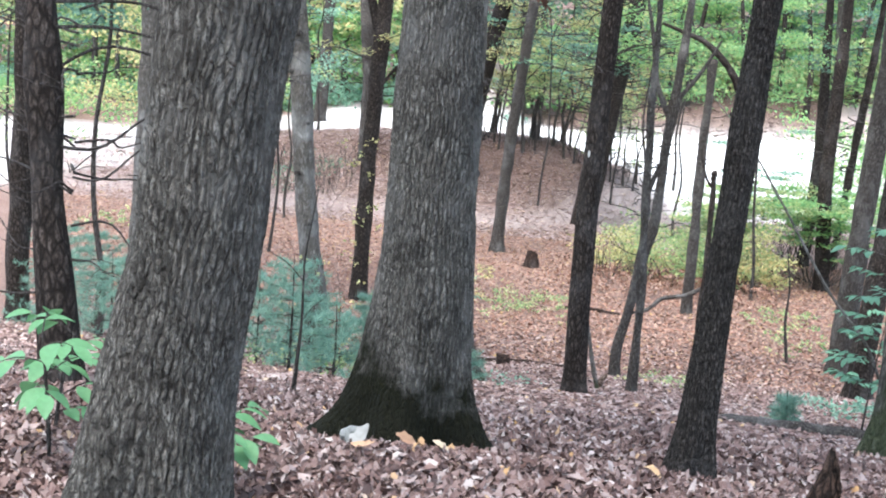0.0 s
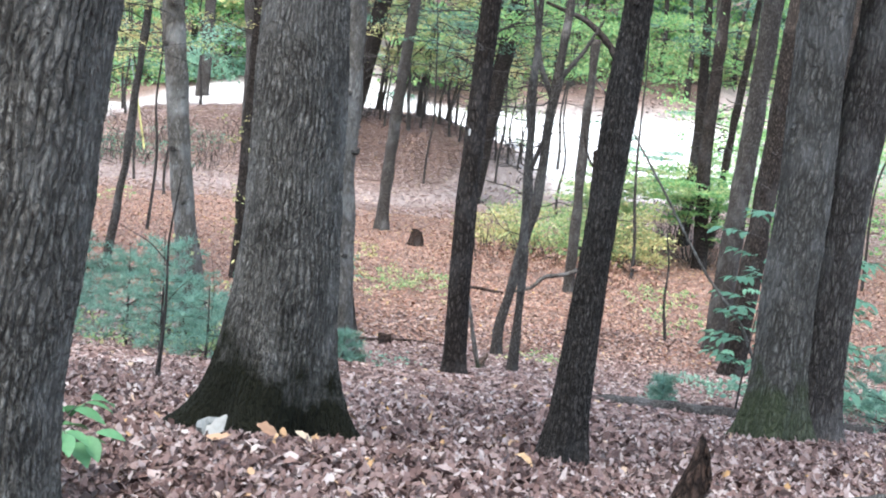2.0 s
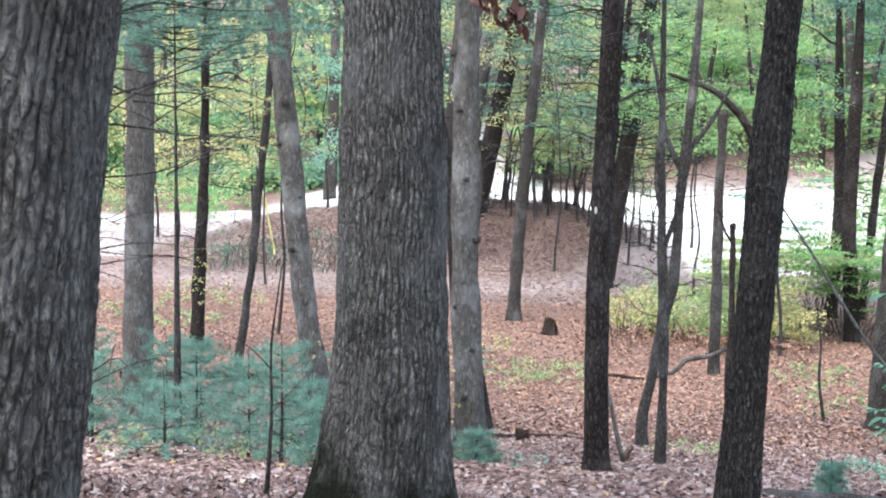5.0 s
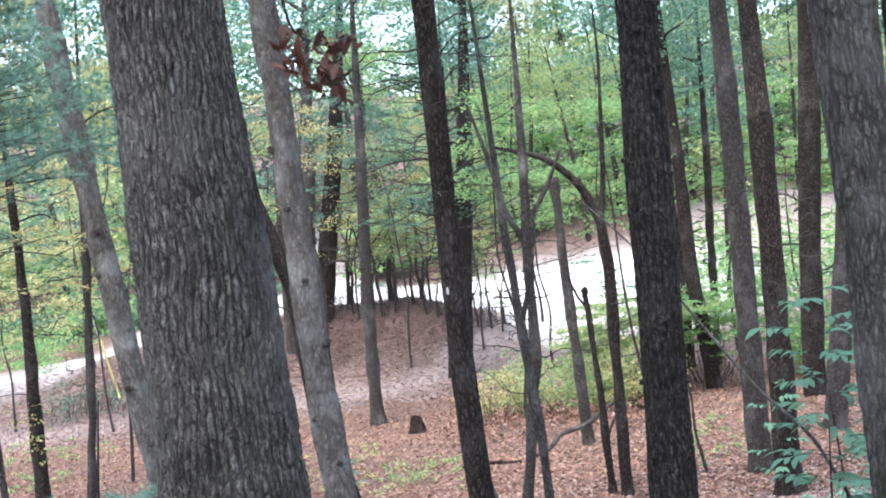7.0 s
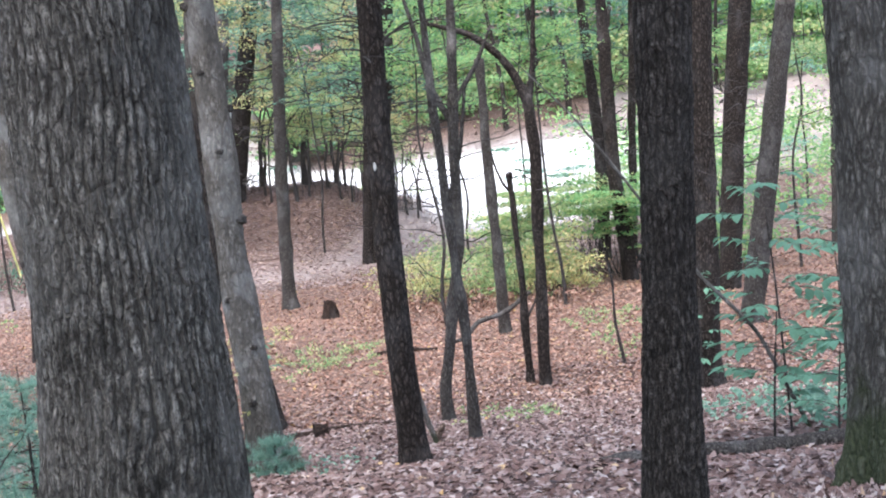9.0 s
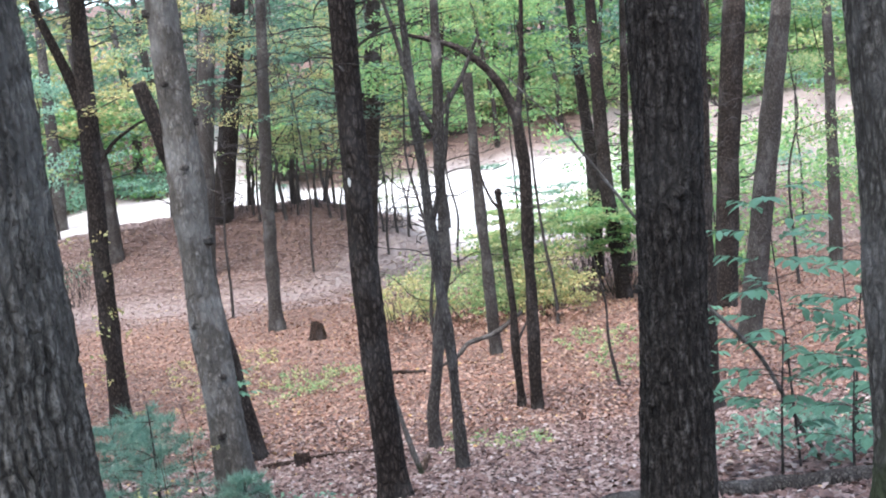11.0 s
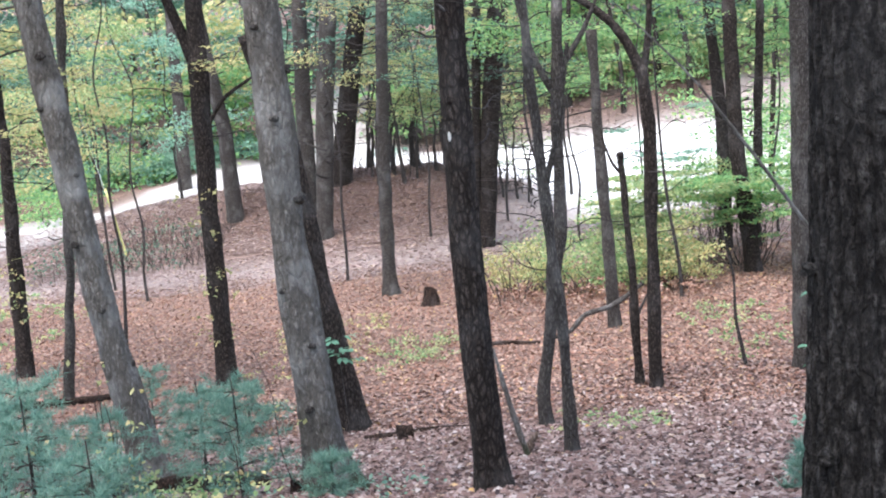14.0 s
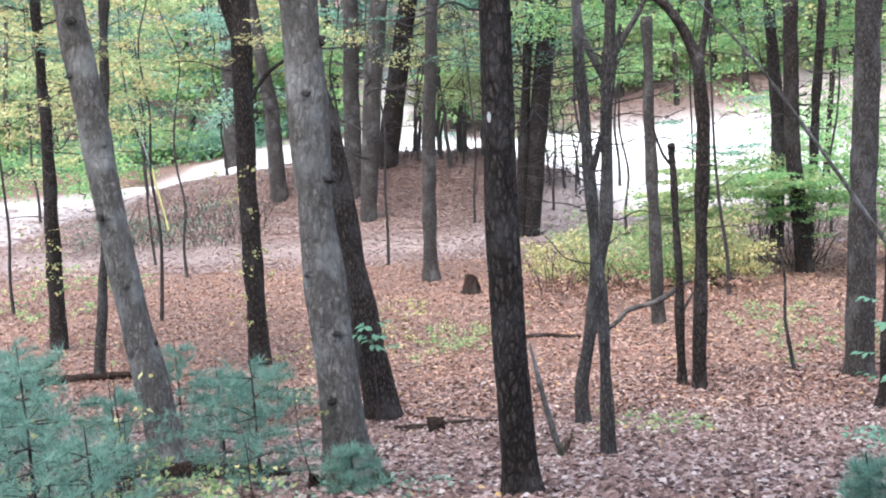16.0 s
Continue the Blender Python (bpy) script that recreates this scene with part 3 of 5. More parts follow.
mid_tree(-7.47, 28.4, [(0, 0, 0.11), (2.4, 0.36, 0.09), (7.6, 0.9, 0.085)], BARK_FAR, "thin brown-grey leaning trunk", 12, 1)
mid_tree(-1.85, 41.3, [(0, 0, 0.3), (0.5, 0, 0.21), (4.3, 0.18, 0.192), (8.5, 0.56, 0.18)], BARK_FAR, "straight brown-grey trunk beside a stump", 16, 3)
mid_tree(1.94, 23.2, [(0, 0, 0.12), (0.6, -0.03, 0.11), (1.2, 0.08, 0.1), (2.9, 0.4, 0.095), (6.3, 0.63, 0.085)], BARK_FAR, "crooked slim grey trunk", 10, None)
mid_tree(2.06, 19.2, [(0, 0, 0.085), (1.6, -0.02, 0.075), (3.3, -0.12, 0.068), (4.9, -0.16, 0.054)], BARK_FAR, "slim bent sapling trunk", 9, None)
mid_tree(3.97, 31.9, [(0, 0, 0.15), (4.05, -0.03, 0.12), (6.7, -0.04, 0.105)], BARK_FAR, "bare grey-brown snag with a broken top", 6.7, None)
mid_tree(3.72, 25.9, [(0, 0, 0.075), (2.7, -0.01, 0.065), (4.05, -0.05, 0.055)], BARK_DARK, "thin dead stem with a cut head", 4.1, None)
mid_tree(3.96, 25.6, [(0, 0, 0.12), (2.5, 0.1, 0.105), (4.4, 0.22, 0.11), (4.6, 0.22, 0.12), (5.6, 0.12, 0.1)], BARK_DARK, "slim dark trunk that forks above a knob", 5.6, None)
mid_tree(6.6, 23.6, [(0, 0, 0.28), (0.5, 0, 0.225), (3.5, 0.16, 0.215), (6.8, 0.25, 0.21)], BARK_DARK, "dark trunk with ivy-green leaves round its foot", 15, 1)
mid_tree(6.85, 26.0, [(0, -0.15, 0.24), (4, 0.0, 0.215), (8, 0.1, 0.2)], BARK_FAR, "brown-grey trunk close behind a dark one", 15, 1)
mid_tree(9.46, 29.8, [(0, 0, 0.27), (4.1, 0.71, 0.235), (7.2, 1.22, 0.22)], BARK_FAR, "grey-brown trunk leaning uphill", 15, 1)
mid_tree(10.6, 34.9, [(0, 0, 0.3), (4.1, 0.34, 0.3), (7.8, 0.76, 0.3)], BARK_DARK, "dark forked trunk in the far corner", 16, 1)
mid_tree(16.7, 42.2, [(0, 0, 0.22), (4.6, 0.12, 0.18), (8, 0.18, 0.16)], BARK_FAR, "slim straight trunk by green undergrowth", 14, 1)
mid_tree(-8.8, 20.0, [(0, 0, 0.2), (4, 0.1, 0.17), (7, 0.1, 0.16)], BARK_DARK, "dark trunk deep among young pines", 13, 3)
mid_tree(-7.3, 22.0, [(0, 0, 0.28), (4, 0.1, 0.25), (7, 0.15, 0.24)], BARK_GREY, "pale grey trunk among young pines", 14, 1)
mid_tree(-2.1, 7.35, [(0, 0, 0.12), (1.2, -0.13, 0.1), (2.4, -0.2, 0.098), (4, -0.3, 0.09)], BARK_DARK, "slim dark trunk with bare dead branches", 12, 3)


far = "the trees on the mound and along the road"
def far_trunk(x, y, prof, mat, label, top, crown):
    made[(x, y)] = tree(x, y, prof, mat, label, top, (30, 16), furrows(0, 1, 0, 0.04, 0.03, 4, x, 0.35), crown, None, 4, far)


far_trunk(-6.18, 55.8, [(0, 0, 0.4), (4, 0.13, 0.34), (8.7, 0.44, 0.31)], BARK_FAR, "straight brown trunk on the mound", 18, 3)
far_trunk(-5.4, 53.8, [(0, 0, 0.34), (4.6, 0.45, 0.37), (9, 1.07, 0.35)], BARK_FAR, "knobbly brown trunk at the mound's foot", 18, 1)
far_trunk(-5.0, 58.1, [(0, 0, 0.5), (3.9, 0.75, 0.43), (7.5, 1.51, 0.38)], BARK_DARK, "thick dark trunk leaning on the mound", 18, 2)
far_trunk(-9.63, 56.6, [(0, 0, 0.38), (3.7, 0, 0.32), (6.4, -0.33, 0.29)], BARK_FAR, "brown trunk at the end of the mound", 17, 2)
far_trunk(-15.6, 72.3, [(0, 0, 0.39), (4.5, 0.2, 0.35), (8.9, 0.3, 0.29)], BARK_FAR, "grey-brown trunk across the road", 17, 1)
far_trunk(0.78, 50.0, [(0, 0, 0.24), (4.7, 0.45, 0.17), (8.8, 0.83, 0.15)], BARK_DARK, "slim trunk beside a thicker twin", 15, 3)
far_trunk(1.2, 50.1, [(0, 0, 0.34), (4.6, 0.54, 0.35), (8.7, 1.13, 0.33)], BARK_DARK, "dark trunk at the bend of the lane", 18, 3)
far_trunk(9.08, 44.1, [(0, 0, 0.22), (4.2, 0.08, 0.21), (7, -0.1, 0.18)], BARK_DARK, "forked dark trunk behind the bushes", 14, 1)
far_trunk(8.87, 39.3, [(0, 0, 0.24), (3.6, -0.33, 0.22), (7.5, -0.32, 0.19)], BARK_DARK, "dark trunk standing in the bushes", 14, 1)
far_trunk(10.1, 44.2, [(0, 0, 0.14), (5, 0.29, 0.139), (7.7, 0.49, 0.13)], BARK_DARK, "thin dark trunk behind the bushes", 14, 1)
far_trunk(14.8, 61.3, [(0, 0, 0.13), (5.2, 0.41, 0.119), (7.8, 0.63, 0.11)], BARK_DARK, "thin dark trunk beside the road", 12, 1)



def dead_branch(parent, x, y, z, dx, dy, dz, r):
    """A bare branch with a few side twigs, one mesh."""
    p, w = [], 0.06 * math.sqrt(dx * dx + dy * dy + dz * dz)
    for i in range(6):
        t = i / 5
        p.append((x + dx * t + rng.normal(0, w) * (i > 0), y + dy * t + rng.normal(0, w) * (i > 0), z + dz * t + rng.normal(0, w) * (i > 0), r * (1 - 0.85 * t)))
    pieces = [tube(p, 15, 5)]
    for i in (2, 3, 4):
        q = np.array(p[i])
        a, L = math.atan2(dy, dx) + rng.uniform(-1.1, 1.1), 6 * w * rng.uniform(0.6, 1.2)
        e = (q[0] + L * math.cos(a), q[1] + L * math.sin(a), q[2] + L * rng.uniform(-0.3, 0.5), r * 0.15)
        pieces.append(tube([(q[0], q[1], q[2], r * 0.4), (0.5 * (q[0] + e[0]), 0.5 * (q[1] + e[1]), 0.5 * (q[2] + e[2]) + 0.1 * L, r * 0.3), e], 6, 4))
    v, f = join(pieces)
    return part("dead_branch", mesh_of("dead_branch", v, f, TWIG, True), parent)


# forked heads and bare side branches of single trees
def limb_line(parent, pts, mat, name="limb", n=18, sides=8):
    v, f = tube(pts, n, sides)
    return part(name, mesh_of(name, v, f, mat, True), parent)


fork = made[(3.96, 25.6)]
limb_line(fork, [(0.14, 0, 5.4, 0.1), (-0.02, 0, 5.9, 0.085), (-0.3, 0, 6.35, 0.075), (-0.8, 0.1, 6.8, 0.06), (-1.7, 0.2, 7.1, 0.03)], BARK_DARK)
limb_line(fork, [(0.14, 0, 5.4, 0.075), (0.28, 0, 6.0, 0.055), (0.36, 0, 6.9, 0.045), (0.5, 0, 8.6, 0.03), (0.5, 0, 9.6, 0.012)], BARK_DARK)
snag = made[(3.72, 25.9)]
limb_line(snag, [(-0.05, 0, 3.75, 0.03), (-0.2, 0, 3.95, 0.025), (-0.32, 0, 4.3, 0.02), (-0.36, 0, 4.6, 0.008)], BARK_DARK)
knob = bmesh.new()
bmesh.ops.create_icosphere(knob, subdivisions=2, radius=0.075)
for vert in knob.verts:
    vert.co = vert.co * (1 + 0.25 * noise.noise(vert.co * 20)) + Vector((-0.05, 0, 4.08))
knob_me = bpy.data.meshes.new("knob")
knob.to_mesh(knob_me)
knob_me.materials.append(BARK_DARK)
part("knob", knob_me, snag)
limb_line(made[(-4.37, 29.2)], [(0.15, 0, 6.4, 0.14), (-0.1, 0, 7.3, 0.11), (-0.45, 0, 8.3, 0.09), (-0.9, 0, 9.6, 0.05)], BARK_DARK)
limb_line(made[(-4.37, 29.2)], [(0.1, 0, 5.2, 0.05), (0.6, 0, 5.9, 0.04), (1.3, 0.1, 6.3, 0.025), (2.2, 0.2, 6.3, 0.01)], BARK_DARK)
g2 = made[(1.94, 23.2)]
limb_line(g2, [(0.55, 0, 5.0, 0.06), (0.2, 0, 5.7, 0.05), (0.05, 0, 6.6, 0.04), (-0.2, 0, 7.6, 0.02)], BARK_FAR)
limb_line(g2, [(0.58, 0, 5.4, 0.05), (1.0, 0, 6.0, 0.04), (1.3, 0, 6.6, 0.02)], BARK_FAR)
limb_line(made[(2.06, 19.2)], [(-0.1, 0, 3.2, 0.04), (0.15, 0, 4.0, 0.03), (0.3, 0, 4.9, 0.02)], BARK_FAR)
def bare_twigs(key, count, h0, h1, length, r):
    for i in range(count):
        a, h = rng.uniform(0, 6.28), rng.uniform(h0, h1)
        L = length * rng.uniform(0.5, 1.1)
        dead_branch(made[key], 0.1 * h * 0.4 if key[1] > 45 else 0.02 * h, 0, h, L * math.cos(a), L * math.sin(a), L * rng.uniform(-0.1, 0.35), r)


def pine_boughs(key, count, h0, h1, length, mat, leaf=0.15):
    """Long level boughs with flat, thin sprays towards their ends."""
    for i in range(count):
        a, h = rng.uniform(0, 6.28), rng.uniform(h0, h1)
        L = length * rng.uniform(0.6, 1.15)
        limb, p = branch(made[key], 0.03 * h, 0, h, L * math.cos(a), L * math.sin(a), L * rng.uniform(-0.12, 0.15), 0.012 * L, TWIG, "bough", 5, 5)
        cs = []
        for q in range(2, 6):
            for m in range(3):
                out = rng.normal(0, 0.2 + 0.06 * q, 3) * [1, 1, 0.12]
                cs.append(p[q, :3] + out)
        v, f = scatter_quads(clumps(np.array(cs), 16, 0.16, 0.2), leaf, 0.8, 0.3)
        part("needles", mesh_of("needles", v, f, mat), limb)


for key, count, h0, h1, length in (((1.2, 50.1), 14, 5.5, 12, 3.4), ((0.78, 50.0), 8, 6, 12, 2.8), ((-1.85, 41.3), 10, 6.5, 12, 2.4), ((-6.18, 55.8), 10, 6, 13, 3.0),
                                   ((-5.0, 58.1), 9, 6, 13, 3.0), ((-9.63, 56.6), 9, 5, 12, 3.2), ((9.08, 44.1), 7, 6, 11, 2.2), ((-9.69, 31.9), 8, 5.5, 10, 2.2)):
    pine_boughs(key, count, h0, h1, length, PINE_FAR)
pine_boughs((-4.37, 29.2), 10, 6, 11, 2.4, YELLOW, 0.12)
pine_boughs((-7.47, 28.4), 8, 5.5, 10, 2.0, YELLOW, 0.12)
bare_twigs((1.2, 50.1), 44, 3.5, 11, 3.4, 0.035)
bare_twigs((0.78, 50.0), 22, 3.5, 11, 2.8, 0.028)
bare_twigs((-1.85, 41.3), 20, 4.5, 9, 2.0, 0.022)
bare_twigs((-2.1, 7.35), 20, 0.6, 2.8, 1.3, 0.009)
bare_twigs((-4.37, 29.2), 5, 5, 9, 1.8, 0.02)
bare_twigs((9.08, 44.1), 7, 3.5, 8, 1.8, 0.025)
bare_twigs((8.87, 39.3), 14, 3.5, 8, 1.8, 0.025)
bare_twigs((10.6, 34.9), 8, 4, 9, 2.0, 0.03)
bare_twigs((-1.29, 24.4), 6, 4, 6, 1.2, 0.02)
bare_twigs((3.96, 25.6), 12, 2.5, 6.5, 1.5, 0.012)
bare_twigs((3.72, 25.9), 5, 2.0, 4.0, 0.8, 0.008)
bare_twigs((-5.0, 58.1), 14, 3, 9, 2.6, 0.04)
bare_twigs((-6.18, 55.8), 12, 4, 9, 2.4, 0.035)
bare_twigs((10.1, 44.2), 8, 3.5, 8, 1.6, 0.02)
bare_twigs((-9.63, 56.6), 14, 3, 7, 2.2, 0.03)
bare_twigs((-7.47, 28.4), 16, 3, 8, 1.6, 0.016)
bare_twigs((-9.69, 31.9), 14, 3, 8, 1.6, 0.018)
bare_twigs((6.6, 23.6), 18, 3.0, 7, 1.3, 0.013)
bare_twigs((9.46, 29.8), 16, 3.5, 8, 1.6, 0.016)
bare_twigs((-5.4, 53.8), 6, 4, 9, 2.0, 0.035)
bare_twigs((2.06, 19.2), 18, 2.2, 4.8, 1.1, 0.011)
bare_twigs((1.94, 23.2), 22, 3.0, 6.5, 1.5, 0.013)
bare_twigs((3.97, 31.9), 3, 3.5, 6, 0.8, 0.012)
for i in range(40):
    a, h = rng.uniform(0, 6.28), rng.uniform(2.8, 8)
    dead_branch(pine_e, -0.04, 0, h, 1.1 * math.cos(a), 1.1 * math.sin(a), rng.uniform(-0.1, 0.4), 0.012)
chip = bmesh.new()
bmesh.ops.create_cube(chip, size=1)
bmesh.ops.bevel(chip, geom=chip.edges[:], offset=0.2, segments=2, affect="EDGES")
for vert in chip.verts:
    vert.co = Vector((vert.co.x * 0.028, vert.co.y * 0.02, vert.co.z * 0.08)) + Vector((-0.11, -0.118, 3.12))
chip_me = bpy.data.meshes.new("bark_scar")
chip.to_mesh(chip_me)
chip_me.materials.append(plain("pale_scar_wood", (0.5, 0.47, 0.42)))
part("bark_scar", chip_me, pine_e, "pale scar on the bark")


def knot(parent, line, r, h, a, size, mat):
    """A swollen branch scar on the bark at height h, turned by a from the uphill side; line: (height, shift) of the bole."""
    kb = bmesh.new()
    bmesh.ops.create_uvsphere(kb, u_segments=12, v_segments=8, radius=size)
    cx = float(np.interp(h, [q[0] for q in line], [q[1] for q in line])) + r * math.sin(a)
    cy = -r * math.cos(a)
    for vert in kb.verts:
        p = vert.co * (1 + 0.35 * noise.noise(vert.co * 1.3 / size + Vector((h, a, 0))))
        dent = 0.6 * size * math.exp(-((p.x * math.cos(a)) ** 2 + p.z ** 2) / (0.3 * size) ** 2)
        p.z *= 0.75
        vert.co = Vector((p.x - dent * math.sin(a) + cx, p.y + dent * math.cos(a) + cy, p.z + h))
    kme = bpy.data.meshes.new("knot")
    kb.to_mesh(kme)
    kb.free()
    kme.materials.append(mat)
    kme.polygons.foreach_set("use_smooth", np.ones(len(kme.polygons), dtype=bool))
    part("knot", kme, parent)


for h, a in ((0.9, -0.2), (1.5, 0.5), (2.05, -0.6), (3.66, 0.1), (4.5, -0.5), (2.9, 1.2), (5.2, -1.3), (4.1, 1.4)):
    knot(beech, ((0, 0), (2.4, -0.13), (4.6, -0.13), (7, -0.2)), 0.16, h, a, rng.uniform(0.035, 0.07), BARK_FAR)
for h, a in ((1.6, 1.3), (2.3, 0.2), (3.1, -0.4), (3.9, 0.9), (4.7, -0.7), (5.3, 0.3), (6.1, -1.2)):
    knot(leaner, ((0, 0.1), (0.5, 0.03), (3.2, -0.36), (5.8, -0.6), (8, -0.8)), 0.16, h, a, rng.uniform(0.035, 0.065), BARK_FAR)
for h, a in ((0.62, 0.4), (0.95, -0.9), (1.22, -1.4), (1.45, 0.1), (1.7, 1.2), (1.86, -0.5), (2.05, -1.35), (2.3, 0.6), (2.52, -0.2), (2.75, -1.2), (3.0, 1.3), (3.3, 0.2)):
    knot(near_pine, ((0, 0), (1.2, 0.04), (2.4, 0.1), (3.8, 0.16)), 0.085, h, a, rng.uniform(0.012, 0.022), BARK_SCALY)
for h, a in ((1.1, 0.5), (1.9, -1.2), (2.5, 1.1), (3.4, -0.4), (3.9, 1.3), (4.6, 0.2), (5.2, -1.3), (5.9, 0.8)):
    knot(pine_e, ((0, 0), (2.1, -0.06), (4.2, -0.02), (7, 0.05)), 0.122, h, a, rng.uniform(0.018, 0.03), BARK_DARK)
for h, dx, dz in ((2.55, 1.7, 0.02), (2.35, 1.5, -0.22), (2.2, 1.5, 0.12), (1.95, 1.6, 0.06), (1.5, 1.3, 0.5), (2.45, -1.2, 0.1)):
    dead_branch(made[(-2.1, 7.35)], -0.1, 0, h, dx, 0.35, dz, 0.012)


# ---- understory trees and woods beyond ----
def understory(x, y, h, low, spread, mat, label, n=46, per=26, leaf=0.15, r=0.05, lean=0.0, group="young trees of the understory"):
    """A thin young tree whose leaves lie in loose level sprays on side branches."""
    ob = empty("young_tree", x, y, gz(x, y))
    tagged(ob, label, "tree", group)
    w = rng.normal(0, 0.022 * h, 7)
    v, f = tube([(0, 0, -0.2, r * 1.15)] + [(lean * t * t + w[i] * (0.3 + t), 0.05, h * t, r * (1.02 - 0.85 * t)) for i, t in enumerate((0.1, 0.22, 0.36, 0.5, 0.65, 0.8))] + [(lean, 0, h, 0.012)], 28, 8)
    part("trunk", mesh_of("trunk", v, f, TWIG, True), ob)
    cs = []
    for i in range(max(6, n // 5)):
        t = rng.uniform(low / h, 0.97)
        a, L = rng.uniform(0, 6.28), spread * rng.uniform(0.5, 1.1) * (1.15 - 0.6 * t)
        dz = L * rng.uniform(-0.05, 0.35)
        _, p = branch(ob, lean * t, 0, h * t, L * math.cos(a), L * math.sin(a), dz, r * 0.35, TWIG, "branch", 4, 5)
        for q in p[1:, :3]:
            cs.append(q)
            if rng.uniform() < 0.5:
                cs.append(q + rng.normal(0, 0.22, 3) * [1, 1, 0.4])
    v, f = scatter_quads(clumps(np.array(cs), int(per * 1.6), 0.095 * spread + 0.1, 0.3), leaf * 0.74, 0.6, 0.6)
    part("crown", mesh_of("crown", v, f, mat), ob)
    return ob


def leafy_tree(x, y, h, low, spread, mat, label, leaf):
    understory(x, y, h, low, spread, mat, label, 50, 24, leaf, 0.05 if y < 56 else 0.07, rng.uniform(-0.5, 0.5))


leafy_tree(-13.5, 38, 10, 3.6, 2.6, YELLOW, "young tree with thin yellow sprays over the lane", 0.15)
leafy_tree(-8.6, 36, 11, 4.6, 2.4, YELLOW, "young tree with pale yellow sprays near the lane", 0.14)
leafy_tree(-12.2, 47, 11, 4.0, 2.8, YELLOW, "young tree with yellow sprays beyond the lane", 0.15)
leafy_tree(-10.2, 44, 11, 4.5, 2.6, MIXED, "young tree with yellow-green sprays beside the lane", 0.15)
leafy_tree(-17, 50, 10, 2.6, 3.0, MIXED, "young tree with yellow-green leaves at the bend", 0.17)
leafy_tree(-13.5, 63, 10, 2.5, 3.0, TEAL, "young tree with cool green leaves by the road", 0.2)
leafy_tree(-18.5, 66, 11, 1.5, 3.4, GREEN, "leafy green young tree by the road", 0.2)
leafy_tree(-7.6, 60.5, 11, 4.5, 2.8, MIXED, "yellow-green young tree on the mound", 0.17)
leafy_tree(-2.6, 58.5, 11, 4.6, 2.8, YELLOW, "yellowing young tree on the mound", 0.17)
leafy_tree(-0.2, 60, 10, 3.2, 2.6, MIXED, "yellow-green young tree at the mound's end", 0.17)
leafy_tree(-3.6, 45, 12, 6.5, 2.4, YELLOW, "young tree with yellow sprays above the lane", 0.14)
leafy_tree(1.2, 57.5, 10, 5.0, 2.4, YELLOW, "young tree with yellow sprays at the lane's bend", 0.15)
leafy_tree(4.6, 47, 11, 5.2, 2.6, GREEN, "young tree with bright green sprays", 0.15)
leafy_tree(7.4, 50, 11, 4.6, 2.8, GREEN, "young tree with fresh green leaves behind bushes", 0.17)
leafy_tree(11.5, 47, 11, 4.2, 2.8, GREEN, "young tree with fresh green leaves beyond dark trunks", 0.17)
leafy_tree(15, 50, 11, 2.0, 3.0, GREEN, "leafy green young tree by the clearing", 0.18)
leafy_tree(19.5, 52, 11, 1.0, 3.2, TEAL, "leafy cool green young tree by the clearing", 0.2)
leafy_tree(13.8, 38, 10, 3.4, 2.2, MIXED, "young tree with yellow-green sprays at the far side", 0.14)
leafy_tree(17.5, 44, 10, 1.5, 2.6, GREEN, "leafy green young tree in the far corner", 0.16)
leafy_tree(-21, 58, 12, 2.0, 3.4, YELLOW, "yellow young tree across the bend", 0.2)
leafy_tree(-12, 26, 9, 2.4, 2.2, MIXED, "young tree with yellow-green sprays among pines", 0.13)
leafy_tree(-1.0, 53, 13, 4.8, 3.4, PINE_FAR, "young pine with level dark green boughs", 0.15)
leafy_tree(2.2, 54.5, 12, 4.2, 2.8, YELLOW, "young tree with pale yellow leaves where the lane bends", 0.15)
leafy_tree(5.4, 61, 12, 4.5, 3.2, GREEN, "young tree with level green sprays before the road", 0.16)
leafy_tree(-16.5, 60, 11, 3.0, 3.4, PINE_FAR, "young pine with blue-green boughs across the bend", 0.16)
leafy_tree(-6.0, 17.0, 9, 4.6, 2.2, PINE_FAR, "young pine with soft boughs above the slope", 0.12)
leafy_tree(2.7, 34, 10, 6.4, 1.8, GREEN, "thin young tree with high green sprays", 0.12)
leafy_tree(6.2, 36, 10, 6.0, 1.8, GREEN, "thin young tree with high fresh green sprays", 0.12)


for i in range(17):
    x, y = -4.2 + 4.6 * rng.uniform(0, 1), 59 + rng.uniform(-1.4, 1.8)
    understory(x, y, rng.uniform(5, 8.5), 2.0, 1.7, (MIXED, YELLOW)[i % 2], "thin dark leaning stem on the mound", 18, 12, 0.15, rng.uniform(0.045, 0.1), rng.uniform(-1.2, 4.2), "thin stems on the mound")
for i in range(9):
    x, y = 0.2 + 0.42 * i + rng.uniform(-0.2, 0.2), 57 + rng.uniform(-1, 2)
    understory(x, y, rng.uniform(3.5, 6.5), 1.0, 1.1, MIXED, "thin crooked stem at the end of the mound", 12, 8, 0.13, rng.uniform(0.04, 0.075), rng.uniform(-0.6, 1.6), "thin stems on the mound")

